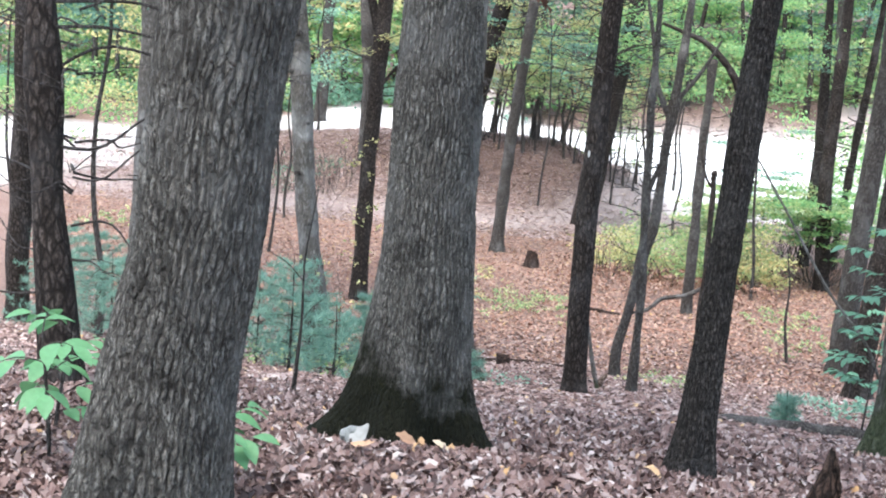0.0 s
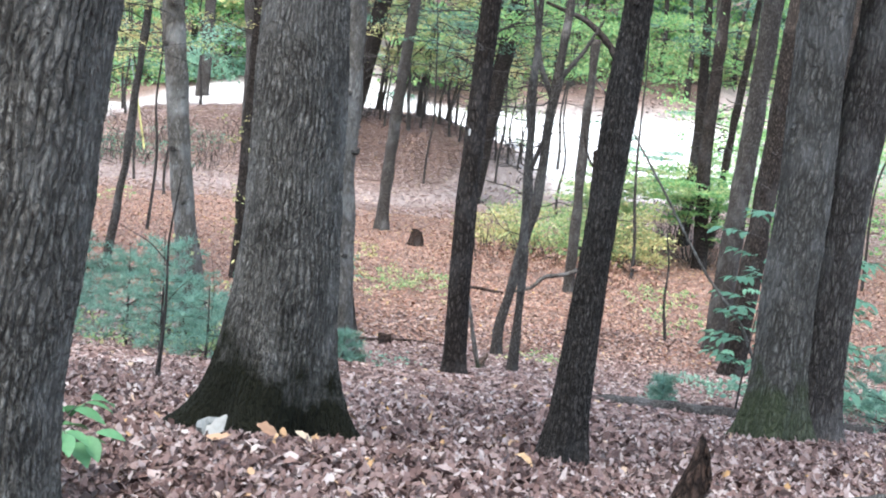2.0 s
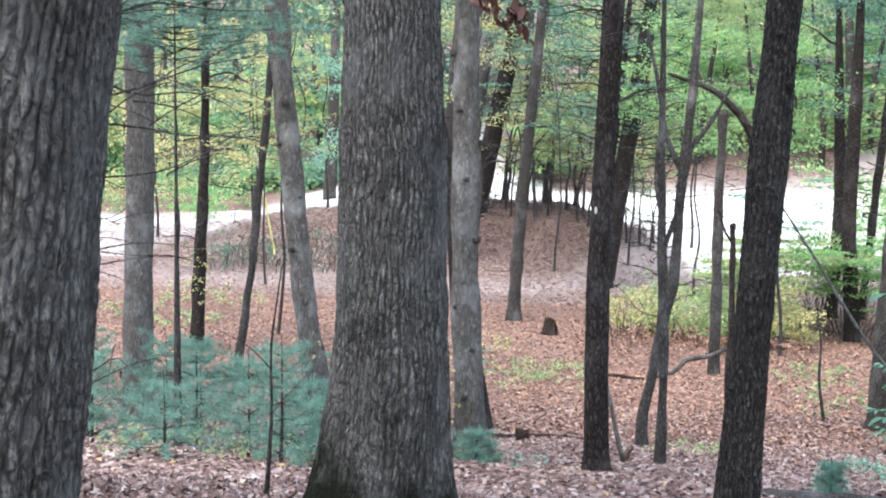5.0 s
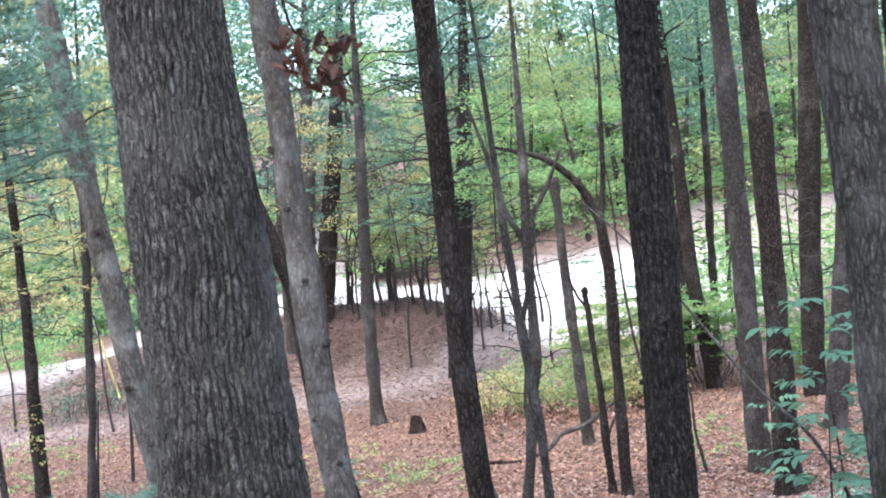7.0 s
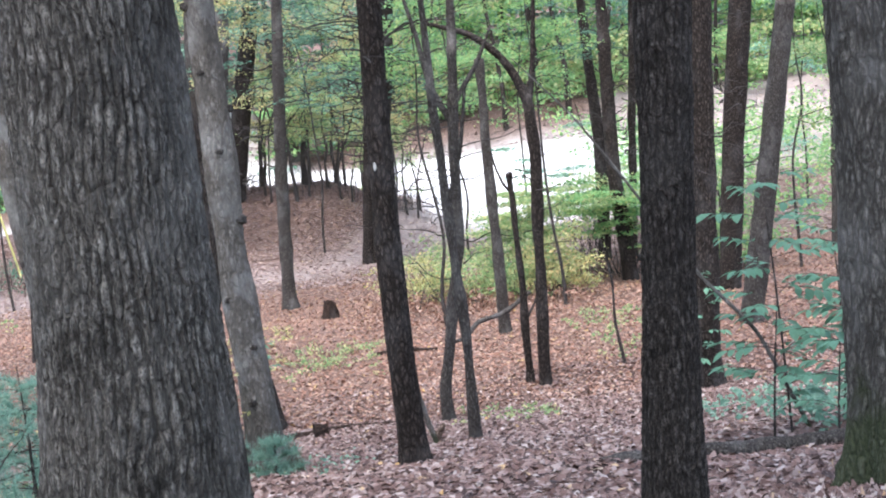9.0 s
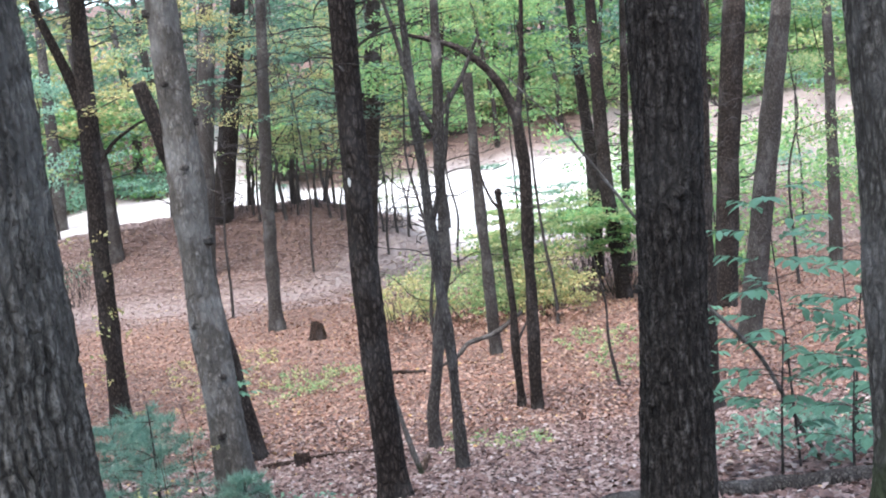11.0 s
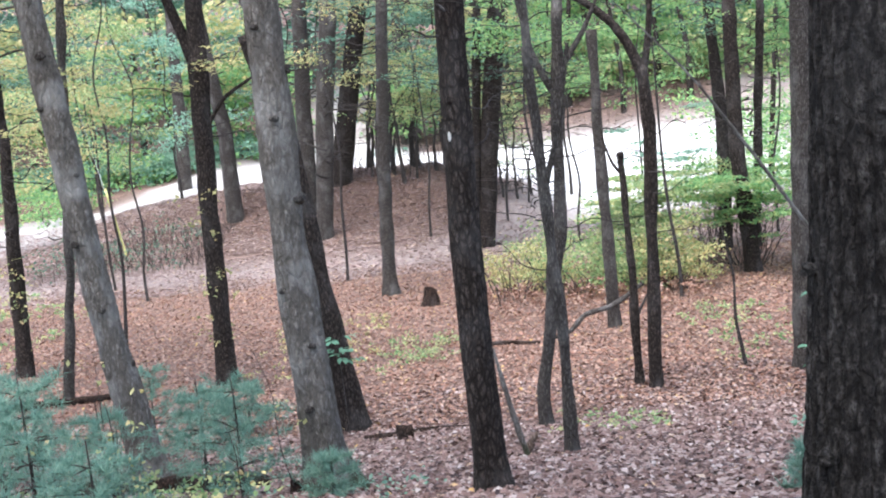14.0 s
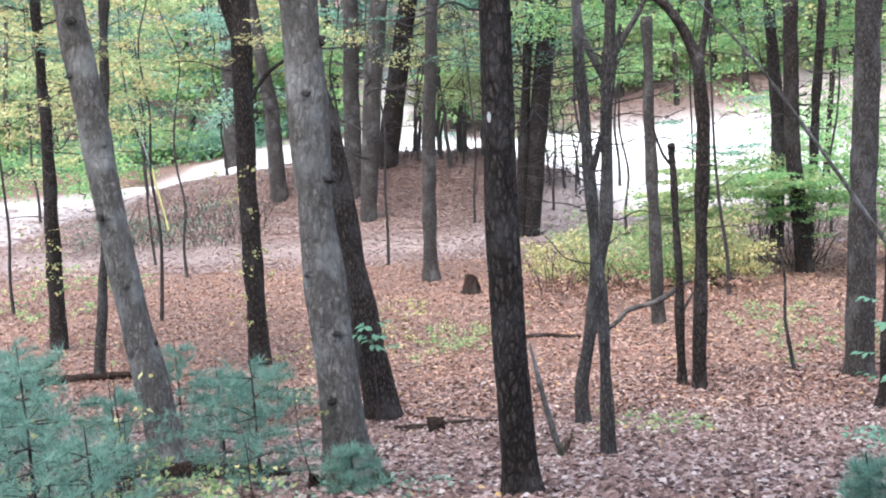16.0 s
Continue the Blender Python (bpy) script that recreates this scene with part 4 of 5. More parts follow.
for i in range(34):
    x = -46 + i * 2.9 + rng.uniform(-1, 1)
    y = 78 + rng.uniform(0, 18) + (6 if x > 3 else 0)
    r = rng.uniform(0.15, 0.36)
    if abs(x - branch_x(y)) < 2.6:
        x += 5
    tree(x, y, [(0, 0, r * 1.25), (4, rng.uniform(-0.3, 0.3), r), (9, rng.uniform(-0.6, 0.6), r * 0.85)], BARK_FAR, "distant grey-brown trunk in green woods", 17, (14, 10),
         None, (0, 1, 3, 0, 2)[i % 5], rng.uniform(14, 17), 2, "distant trees beyond the road")

for x in (3.4, 6.2, 7.4, 10.8, 13.5, 15.2, 18.8, 22.5, 26.0):
    y, r = 82.5 + rng.uniform(0, 3), rng.uniform(0.1, 0.2)
    far_tree = tree(x, y, [(0, 0, r * 1.3), (3, rng.uniform(-0.3, 0.3), r), (8, rng.uniform(-0.8, 0.8), r * 0.8)], BARK_DARK, "thin dark trunk on the bank behind the road", 14, (14, 8),
                    None, 4, rng.uniform(10, 12), 2, "distant trees beyond the road")
    for i in range(3):
        a, h = rng.uniform(0, 6.28), rng.uniform(3, 8)
        dead_branch(far_tree, 0, 0, h, 1.8 * math.cos(a), 1.8 * math.sin(a), rng.uniform(0, 0.8), 0.04)


def woods(label, x0, x1, y0, y1, h0, h1, mat, n, per=46, leaf=0.34, spread=0.8):
    x, y = rng.uniform(x0, x1, n), rng.uniform(y0, y1, n)
    clear = np.abs(x - branch_x(y)) > 2.4 + spread * 0.6
    x, y = x[clear | (y > 98)], y[clear | (y > 98)]
    pick = rng.permutation(len(x))[:int(0.62 * len(x))] if y0 > 77 else np.arange(len(x))
    x, y, n = x[pick], y[pick], len(pick)
    z = height(x, y) + h0 + (h1 - h0) * rng.uniform(0, 1, n)
    wide = y0 > 77
    v, f = scatter_quads(clumps(np.stack([x, y, z], 1), int(per * 1.7) if wide else per, spread * 1.25 if wide else spread, 0.2 if wide else 0.45), leaf, 0.6, 0.65)
    tagged(new("woods_foliage", mesh_of("woods_foliage", v, f, mat)), label, "foliage", kind="stuff")


woods("fresh green leaves of the woods across the road", -50, -1, 79, 85, 0.2, 6, GREEN, 260)
woods("cool green leaves of the woods across the road", -52, 2, 83, 91, 0.8, 9, TEAL, 300)
woods("yellowing leaves of the woods across the road", -50, 0, 80, 91, 2, 10, MIXED, 240)
woods("yellow leaves of young trees across the road", -46, -4, 78, 84, 4, 11, YELLOW, 150)
woods("green shrubs above the bank", 1, 50, 84.3, 88, 0.3, 4.0, MIXED, 260)
woods("fresh green leaves behind the road", 1, 50, 87.5, 93, 0.4, 8, GREEN, 430)
woods("yellow-green leaves on the hill behind the road", 0, 60, 92, 100, 2.0, 11, MIXED, 260)
woods("green leaves on the hill behind the road", 0, 64, 92, 104, 1.5, 12, TEAL, 330)
woods("dark pine foliage on the hill", -50, 60, 94, 110, 1, 18, PINE_FAR, 800, 46, 0.42, 1.1)
woods("green leaves of the high woods behind", -60, 70, 106, 124, 1, 26, TEAL, 1500, 46, 0.5, 1.3)
woods("high dark pine foliage behind the road", -52, 62, 96, 108, 8, 25, PINE_FAR, 620, 46, 0.42, 1.1)
woods("high yellowing leaves behind the road", -50, 55, 90, 100, 8, 20, MIXED, 420, 46, 0.36, 0.9)
woods("green undergrowth by the clearing", 13, 40, 46, 76, 0.1, 2.6, GREEN, 560, 40, 0.22, 0.5)
woods("dark undergrowth at the mound's end", -17, -10.5, 50.5, 56, 0.05, 0.9, PINE_FAR, 45, 30, 0.11, 0.35)
woods("low green plants at the road's bend", -50, -20, 66, 76, 0.1, 2.2, GREEN, 240, 40, 0.22, 0.5)
woods("scattered green shrubs on the bank", 2, 45, 82, 87, 0.1, 1.8, GREEN, 90, 40, 0.22, 0.5)
woods("low green plants along the road's far edge", -50, -4, 78.6, 82.5, 0.1, 1.5, TEAL, 460, 40, 0.22, 0.5)


# ---- bushes ----
def bush(x, y, wide, tall, low, mat, label, n, leaf, flat=0.3):
    ob = empty("bush", x, y, gz(x, y))
    tagged(ob, label, "bush", "bushes by the lane")
    cs = []
    for i in range(n):
        a, L = rng.uniform(0, 6.28), wide * math.sqrt(rng.uniform(0.05, 1))
        h = low + (tall - low) * rng.uniform(0.1, 1) * (1 - (0.15 if low > 1.2 else 0.45) * (L / wide) ** 2)
        v = branch(ob, 0.3 * L * math.cos(a), 0.3 * L * math.sin(a), 0.0, 0.7 * L * math.cos(a), 0.7 * L * math.sin(a), h, 0.014, TWIG, "stem", 4, 5)[1]
        out = np.array([math.cos(a), math.sin(a), 0.05])
        if low > 1.2:
            cs += [v[4, :3], v[4, :3] + 0.25 * out, v[4, :3] + 0.5 * out, v[3, :3] + 0.15 * out]
        else:
            cs += [v[2, :3], v[3, :3], v[4, :3], v[4, :3] + 0.2 * out]
    v, f = scatter_quads(clumps(np.array(cs), 64 if low > 1.2 else 24, 0.25 if low > 1.2 else 0.17, flat if low > 1.2 else 0.6), leaf * 0.9, 0.7 if low > 1.2 else 0.6, 0.65)
    part("foliage", mesh_of("foliage", v, f, mat), ob)


bush(2.3, 39.4, 1.4, 1.45, 0.35, YELLOW, "low yellow-leaved bush at the lane's bend", 26, 0.11)
bush(3.9, 38.4, 1.5, 1.7, 0.35, MIXED, "yellow-green bush beside a bare snag", 26, 0.11)
bush(5.6, 38.2, 1.4, 1.9, 0.4, MIXED, "yellow-green bush with loose sprays", 28, 0.11)
bush(6.3, 37.6, 1.3, 2.1, 0.4, YELLOW, "bright yellow bush standing on leaves", 30, 0.11)
bush(6.9, 40.4, 2.3, 3.2, 1.9, MIXED, "spreading light green bush with level sprays", 32, 0.13, 0.12)
bush(8.9, 40.6, 2.5, 3.1, 1.7, GREEN, "spreading fresh green bush round dark trunks", 36, 0.13, 0.12)
bush(5.0, 41.5, 1.4, 2.4, 1.0, MIXED, "thin bush with pale green sprays before the road", 18, 0.12, 0.2)
bush(8.6, 44.5, 1.6, 3.8, 1.8, MIXED, "thin open bush standing against the pale road", 16, 0.1, 0.3)
bush(7.4, 46.5, 1.7, 4.7, 3.3, TEAL, "thin bush with cool green sprays against the road", 6, 0.11, 0.15)
bush(3.0, 43.0, 1.2, 2.0, 0.6, MIXED, "sparse low bush against the pale lane", 12, 0.1, 0.3)
bush(12.2, 39.5, 1.5, 2.2, 0.6, GREEN, "green bush beside a leaning trunk", 26, 0.13, 0.25)


# ---- young pines ----
def young_pine(x, y, h, wide, label="young white pine with soft blue-green needles", low=0.12, per=21):
    ob = empty("pine_sapling", x, y, gz(x, y))
    tagged(ob, label, "pine sapling", "young pines on the slope")
    wide = wide * 1.25
    v, f = tube([(0, 0, -0.1, 0.014 + 0.006 * h), (0.02, 0, h * 0.5, 0.012), (0, 0.02, h, 0.004)], 8, 6)
    part("trunk", mesh_of("trunk", v, f, TWIG, True), ob)
    tips = []
    levels = max(3, int(h * 5))
    for i in range(levels):
        z = h * (low + (0.98 - low) * i / levels)
        for j in range(6):
            a = 6.28 * j / 6 + i * 0.7 + rng.uniform(-0.3, 0.3)
            L = wide * (1.05 - 0.75 * i / levels) * rng.uniform(0.6, 1.1)
            p = branch(ob, 0, 0, z, L * math.cos(a), L * math.sin(a), L * rng.uniform(0.0, 0.3), 0.006, TWIG, "branch", 3, 4)[1]
            for t in np.linspace(0.35, 1, 7):
                k0 = min(int(t * 3), 2)
                tips.append(p[k0, :3] + (p[k0 + 1, :3] - p[k0, :3]) * (t * 3 - k0))
    tips = np.array(tips)
    d = rng.normal(size=(len(tips), per, 3)) + [0, 0, 0.5]
    d /= np.linalg.norm(d, axis=2)[:, :, None]
    base = np.repeat(tips[:, None, :], per, 1)
    L = rng.uniform(0.07, 0.13, (len(tips), per, 1))
    side = np.cross(d, rng.normal(size=d.shape))
    side /= np.linalg.norm(side, axis=2)[:, :, None]
    v = np.stack([base - side * 0.0036, base + side * 0.0036, base + d * L], 2).reshape(-1, 3)
    f = np.arange(len(v)).reshape(-1, 3)
    part("needles", mesh_of("needles", v, f, NEEDLE), ob)


for x, y, h, w in ((-2.2, 13.5, 1.35, 0.62), (-1.55, 12.9, 0.8, 0.45), (-2.9, 14.6, 1.25, 0.6), (-4.1, 16.2, 1.5, 0.7), (-2.55, 16.0, 1.1, 0.55), (-1.25, 16.0, 1.2, 0.6),
                   (-3.3, 13.0, 0.9, 0.5), (-1.9, 17.2, 1.2, 0.6), (-5.2, 18.0, 1.6, 0.8), (-6.3, 17.6, 1.7, 0.8), (-7.6, 19.2, 1.9, 0.9), (-5.6, 20.6, 1.6, 0.8), (-4.9, 14.8, 1.2, 0.6),
                   (-0.35, 15.6, 0.5, 0.26), (3.5, 13.9, 0.42, 0.2), (5.6, 12.6, 0.9, 0.5), (-4.0, 22.5, 1.5, 0.7), (-3.0, 24.5, 1.0, 0.6)):
    young_pine(x, y, h * 1.05, w)
young_pine(-3.9, 15.0, 7.5, 1.75, "tall young white pine with hanging soft boughs", 0.62, 48)


# ---- leafy seedlings ----
def big_leaf(length, width, droop):
    """A pointed leaf with a folded midrib and drooping tip."""
    u = np.linspace(0, 1, 7)
    w = width * np.sin(math.pi * np.clip(u, 0.02, 0.985)) ** 0.8
    mid = np.stack([u * length, 0 * u, -droop * u ** 2 * length], 1)
    v = np.vstack([mid, mid + np.stack([0 * u, w, 0.3 * w], 1), mid + np.stack([0 * u, -w, 0.3 * w], 1)])
    f = []
    for i in range(6):
        f += [(i, i + 1, 8 + i), (i, 8 + i, 7 + i), (i, 14 + i, 15 + i), (i, 15 + i, i + 1)]
    return v, np.array(f)


def turned(v, at, yaw, pitch=0.0):
    c, s, cp, sp = math.cos(yaw), math.sin(yaw), math.cos(pitch), math.sin(pitch)
    x, z = v[:, 0] * cp - v[:, 2] * sp, v[:, 0] * sp + v[:, 2] * cp
    return np.stack([x * c - v[:, 1] * s, x * s + v[:, 1] * c, z], 1) + at


LEAF_ME = mesh_of("leaf", *big_leaf(0.17, 0.042, 0.25), SEEDLING, True)
LEAF_BIG = mesh_of("leaf", *big_leaf(0.17, 0.045, 0.3), leaf_material("bright_green_leaf", [(0.0, (0.06, 0.19, 0.07)), (1.0, (0.12, 0.28, 0.11))], 0.35), True)


def seedling(x, y, h, lean, sprays, leaflets, reach, leaf_me, label, low=0.35):
    """A thin stem with long leaf stalks, each with leaflets in pairs."""
    ob = empty("seedling", x, y, gz(x, y))
    tagged(ob, label, "seedling", "leafy seedlings")
    v, f = tube([(0, 0, -0.1, 0.012), (lean * 0.4, 0, h * 0.5, 0.01), (lean, 0, h, 0.004)], 10, 6)
    part("stem", mesh_of("stem", v, f, TWIG, True), ob)
    for i in range(sprays):
        t = low + (1 - low) * i / max(1, sprays - 1)
        a = 2.4 * i + rng.uniform(-0.4, 0.4)
        st = np.array([lean * t, 0, h * t])
        en = st + [reach * math.cos(a), reach * math.sin(a), rng.uniform(0.0, 0.12)]
        v, f = tube([(*st, 0.004), (*(0.5 * (st + en) + [0, 0, 0.04]), 0.003), (*en, 0.0015)], 6, 4)
        stalk = part("stalk", mesh_of("stalk", v, f, TWIG), ob)
        for j in range(leaflets):
            u = 0.4 + 0.6 * j / max(1, leaflets - 1)
            side = 1 if j % 2 else -1
            yaw = a + (0 if j == leaflets - 1 else side * rng.uniform(0.7, 1.1))
            lf = part("leaf", leaf_me, stalk)
            lf.location = st + (en - st) * u + [0, 0, 0.03 * (1 - u)]
            lf.rotation_euler = (rng.uniform(-0.3, 0.3), rng.uniform(-0.15, 0.35), yaw)
            sc = rng.uniform(0.62, 1.05)
            lf.scale = (sc, sc, sc)
    return ob


seedling(-0.45, 5.15, 0.36, 0.05, 5, 4, 0.16, LEAF_BIG, "green hickory seedling beside a large oak trunk", 0.5)
seedling(-1.25, 5.35, 0.6, -0.05, 7, 4, 0.2, LEAF_BIG, "green leafy seedling behind a large oak trunk")
seedling(-1.5, 5.9, 0.5, 0.1, 5, 4, 0.2, LEAF_BIG, "small green leafy seedling on brown leaves")
seedling(4.5, 13.6, 2.35, -0.16, 22, 8, 0.55, LEAF_ME, "tall thin sapling with cool green compound leaves", 0.2)
seedling(4.15, 13.1, 1.3, 0.1, 9, 7, 0.42, LEAF_ME, "thin sapling with cool green leaflets near a log", 0.3)
seedling(5.3, 14.4, 1.9, 0.2, 11, 7, 0.45, LEAF_ME, "leafy cool green sapling by the twin trunks", 0.25)
seedling(5.0, 12.6, 1.0, -0.1, 8, 6, 0.4, LEAF_ME, "low cool green sapling at a mossy trunk's foot", 0.2)
seedling(4.85, 12.9, 1.7, 0.12, 14, 8, 0.42, LEAF_ME, "leafy cool green sapling close to a log", 0.2)
seedling(5.7, 15.2, 2.1, -0.1, 15, 8, 0.45, LEAF_ME, "tall leafy cool green sapling on the slope", 0.2)
seedling(4.4, 12.3, 0.8, 0.05, 8, 6, 0.32, LEAF_ME, "low leafy seedling beside a fallen log", 0.25)
seedling(6.3, 22.9, 1.9, 0.05, 12, 6, 0.4, LEAF_ME, "green leaves round the foot of a dark trunk", 0.15)
seedling(6.0, 13.4, 1.4, 0.1, 9, 6, 0.4, LEAF_ME, "cool green sapling beyond the twin trunks", 0.25)
seedling(-1.22, 23.7, 1.6, -0.05, 9, 5, 0.3, LEAF_ME, "green sprouts on a dark leaning trunk", 0.75)

bent = empty("bent_sapling", 4.75, 13.7, gz(4.75, 13.7))
tagged(bent, "thin pale bent sapling leaning over the slope", "sapling")
limb_line(bent, [(0, 0, -0.1, 0.02), (-0.5, 0, 1.0, 0.018), (-0.96, 0, 1.5, 0.016), (-1.25, 0, 1.93, 0.014), (-1.62, 0, 2.5, 0.012), (-2.0, 0, 3.05, 0.009), (-2.5, 0, 3.6, 0.004)], BARK_GREY, "trunk", 40, 8)
for i in range(4):
    branch(bent, -1.0 - 0.3 * i, 0, 1.56 + 0.45 * i, rng.uniform(-0.3, 0.4), rng.uniform(-0.3, 0.3), 0.4, 0.005, TWIG, "branch", 4, 5)

bare = empty("bare_sapling", -1.05, 9.0, gz(-1.05, 9.0))
tagged(bare, "thin bare dark sapling on brown leaves", "sapling")
limb_line(bare, [(0, 0, -0.1, 0.024), (0.02, 0, 0.15, 0.018), (0.05, 0, 0.6, 0.01), (0.04, 0, 1.05, 0.008), (0.12, 0, 1.6, 0.004)], TWIG, "trunk", 24, 8)
branch(bare, 0.04, 0, 0.9, -0.45, 0.1, 0.35, 0.005, TWIG, "branch", 4, 5)
branch(bare, 0.05, 0, 0.6, 0.25, -0.1, 0.35, 0.004, TWIG, "branch", 4, 5)

for i in range(8):
    x, y, hh = rng.uniform(-2.6, -0.5), rng.uniform(13.4, 17.5), rng.uniform(0.8, 1.7)
    shoot = empty("shoot", x, y, gz(x, y))
    tagged(shoot, "thin bare shoot with a few yellow leaves", "shoot", "thin shoots among young pines")
    bend = rng.uniform(-0.25, 0.25)
    limb_line(shoot, [(0, 0, -0.05, 0.006), (bend * 0.7, 0, hh * 0.4, 0.0045), (bend * 0.5, 0, hh * 0.7, 0.0035), (bend * 1.3, 0, hh, 0.0015)], TWIG, "stem", 10, 5)
    branch(shoot, bend * 0.4, 0, hh * 0.6, rng.uniform(-0.3, 0.3), rng.uniform(-0.2, 0.2), 0.25, 0.003, TWIG, "branch", 3, 4)
    cs = np.stack([rng.uniform(-0.2, 0.2, 5), rng.uniform(-0.2, 0.2, 5), rng.uniform(0.3, 1.0, 5) * hh], 1)
    v, f = scatter_quads(clumps(cs, 3, 0.05, 0.5), 0.06, 0.5, 0.6)
    part("foliage", mesh_of("foliage", v, f, YELLOW), shoot)


# ---- withered oak spray hanging beside the grey tree ----
spray = empty("oak_branch", 0.5, 9.0, 1.98)
spray.scale = (0.66, 0.66, 0.66)
tagged(spray, "hanging oak branch with withered red-brown leaves", "branch")
limb_line(spray, [(0.1, 0.1, 2.6, 0.02), (-0.25, 0.0, 1.3, 0.016), (-0.2, 0, 0.75, 0.01), (0.25, 0, 0.6, 0.005)], TWIG, "twig", 20, 6)
cs = np.array([(-0.3, 0, 0.75), (-0.1, 0.05, 0.68), (0.08, 0, 0.62), (0.25, 0, 0.66), (-0.2, 0, 0.5), (0.0, 0, 0.42), (-0.32, 0, 0.52), (0.12, 0, 0.45), (-0.02, 0, 0.3), (0.2, 0, 0.3)])
v, f = scatter_leaves(clumps(cs * [0.8, 1, 1], 10, 0.06, 0.8), 0.12, 0.9, 1.0)
part("foliage", mesh_of("foliage", v, f, BROWN_LEAF), spray)


# ---- yellow leaves growing on the dark trunk by the lane ----
for key, h0, h1, count in (((-4.37, 29.2), 0.8, 4.2, 30), ((-9.69, 31.9), 0.3, 3.0, 26)):
    cs = np.stack([rng.normal(0.02, 0.26, count), rng.normal(-0.15, 0.2, count), rng.uniform(h0, h1, count)], 1)
    v, f = scatter_quads(clumps(cs, 7, 0.09, 0.6), 0.085, 0.5, 0.7)
    part("climbing_leaves", mesh_of("climbing_leaves", v, f, YELLOW), made[key], "yellow leaves climbing the trunk")


# ---- low green plants on the floor ----
def low_plants(label, x0, x1, y0, y1, n, mat, leaf=0.07, tall=0.14):
    x, y = rng.uniform(x0, x1, n), rng.uniform(y0, y1, n)
    x, y = np.r_[x, x + rng.normal(0, 0.3, n)], np.r_[y, y + rng.normal(0, 0.4, n)]
    z = height(x, y) + rng.uniform(0.02, tall, len(x)) + 0.03
    v, f = scatter_quads(clumps(np.stack([x, y, z], 1), 10, 0.07, 0.4), leaf, 0.6, 0.6)
    tagged(new("low_plants", mesh_of("low_plants", v, f, mat)), label, "plants", kind="stuff")


low_plants("pale green low plants among fallen leaves", -1.4, 0.9, 28.5, 33, 46, MIXED)
low_plants("green low plants beside slim trunks", 2.3, 3.6, 20.5, 24, 12, MIXED)
low_plants("yellow seedlings near the dark trunk", -4.5, -1.5, 29, 37, 40, YELLOW)
low_plants("green low plants by the pale foot of a trunk", -0.9, 0.3, 14.6, 15.6, 6, TEAL, 0.05)
low_plants("yellow and green low plants among young pines", -4.2, -1.2, 12.8, 17, 50, MIXED, 0.06, 0.3)
low_plants("rusty undergrowth by the bushes", 0.5, 6.8, 33.5, 38.5, 150, LITTER_RUST, 0.09, 0.5)
low_plants("green low plants beyond the log", 4.5, 8, 12.5, 19, 90, TEAL, 0.08, 0.3)
low_plants("green weeds at the lane's left edge", -16, -11, 36, 47, 60, MIXED, 0.1, 0.2)
low_plants("green low plants at the slope's side", 5.5, 8.0, 27, 33, 40, MIXED, 0.08, 0.3)


# ---- bare brush ----
def brush(label, x0, x1, y0, y1, n, h0, h1):
    """A thicket of thin crooked bare stems, leaning every way."""
    pieces = []
    for i in range(n):
        x, y, h = rng.uniform(x0, x1), rng.uniform(y0, y1), rng.uniform(h0, h1)
        z = gz(x, y)
        a, b = rng.normal(0, 0.35 * h), rng.normal(0, 0.35 * h)
        k = rng.normal(0, 0.08 * h, 2)
        pieces.append(tube([(x, y, z - 0.05, 0.014), (x + 0.4 * a + k[0], y + 0.4 * b, z + 0.5 * h, 0.011), (x + 0.75 * a - k[1], y + 0.8 * b, z + 0.8 * h, 0.008), (x + 1.2 * a, y + b, z + h, 0.004)], 6, 4))
    v, f = join(pieces)
    tagged(new("brush", mesh_of("brush", v, f, TWIG, True)), label, "brush", kind="stuff")


brush("bare grey-brown brush at the mound's end", -16.5, -9.5, 50.5, 56, 240, 0.4, 1.2)
brush("dark bare brush along the rim of the mound", -6, 3.5, 58, 63, 220, 0.3, 1.6)
brush("thin bare stems among yellow bushes", 1.2, 7.0, 36.5, 39.5, 50, 0.4, 1.3)


# ---- fallen wood ----
def log(name, pts, mat, label, n=40, sides=16, lump=0.02):
    x, y, z = pts[0][0], pts[0][1], gz(pts[0][0], pts[0][1])
    rows = [(p[0] - x, p[1] - y, gz(p[0], p[1]) - z + p[2], p[3]) for p in pts]

    def knots(th, c, rad, ring):
        out = rad.copy()
        for i in range(len(c)):
            for j in range(len(th)):
                q = c[i] + ring[i, j] * rad[i, j]
                out[i, j] *= 1 + 0.28 * noise.noise((q[0] * 5 + x, q[1] * 5, q[2] * 5)) + 0.12 * noise.noise((q[0] * 25, q[1] * 25, q[2] * 25))
        return out
    v, f = tube(rows, n, sides, knots)
    ob = new(name, mesh_of(name, v, f, mat, True))
    ob.location = (x, y, z)
    return tagged(ob, label, "log", "fallen wood")


log("log", [(2.5, 12.4, 0.0, 0.05), (2.7, 12.35, 0.02, 0.07), (3.2, 12.15, 0.03, 0.08), (4.3, 11.85, 0.05, 0.07), (5.1, 11.6, 0.06, 0.06)], BARK_FAR, "mossy fallen log lying among leaves")
log("log", [(-3.4, 17.4, 0.08, 0.1), (-2.4, 17.6, 0.08, 0.12), (-1.4, 17.9, 0.05, 0.09)], ROTTEN, "dark rotten log behind young pines")
log("log", [(-0.9, 22.9, 0.02, 0.06), (0.1, 23.0, 0.03, 0.05), (1.1, 23.2, 0.03, 0.03)], ROTTEN, "thin dark fallen stick across brown leaves")
log("log", [(-0.35, 22.5, 0.1, 0.12), (-0.12, 22.55, 0.1, 0.1)], ROTTEN, "short dark rotten log end", 10, 12)
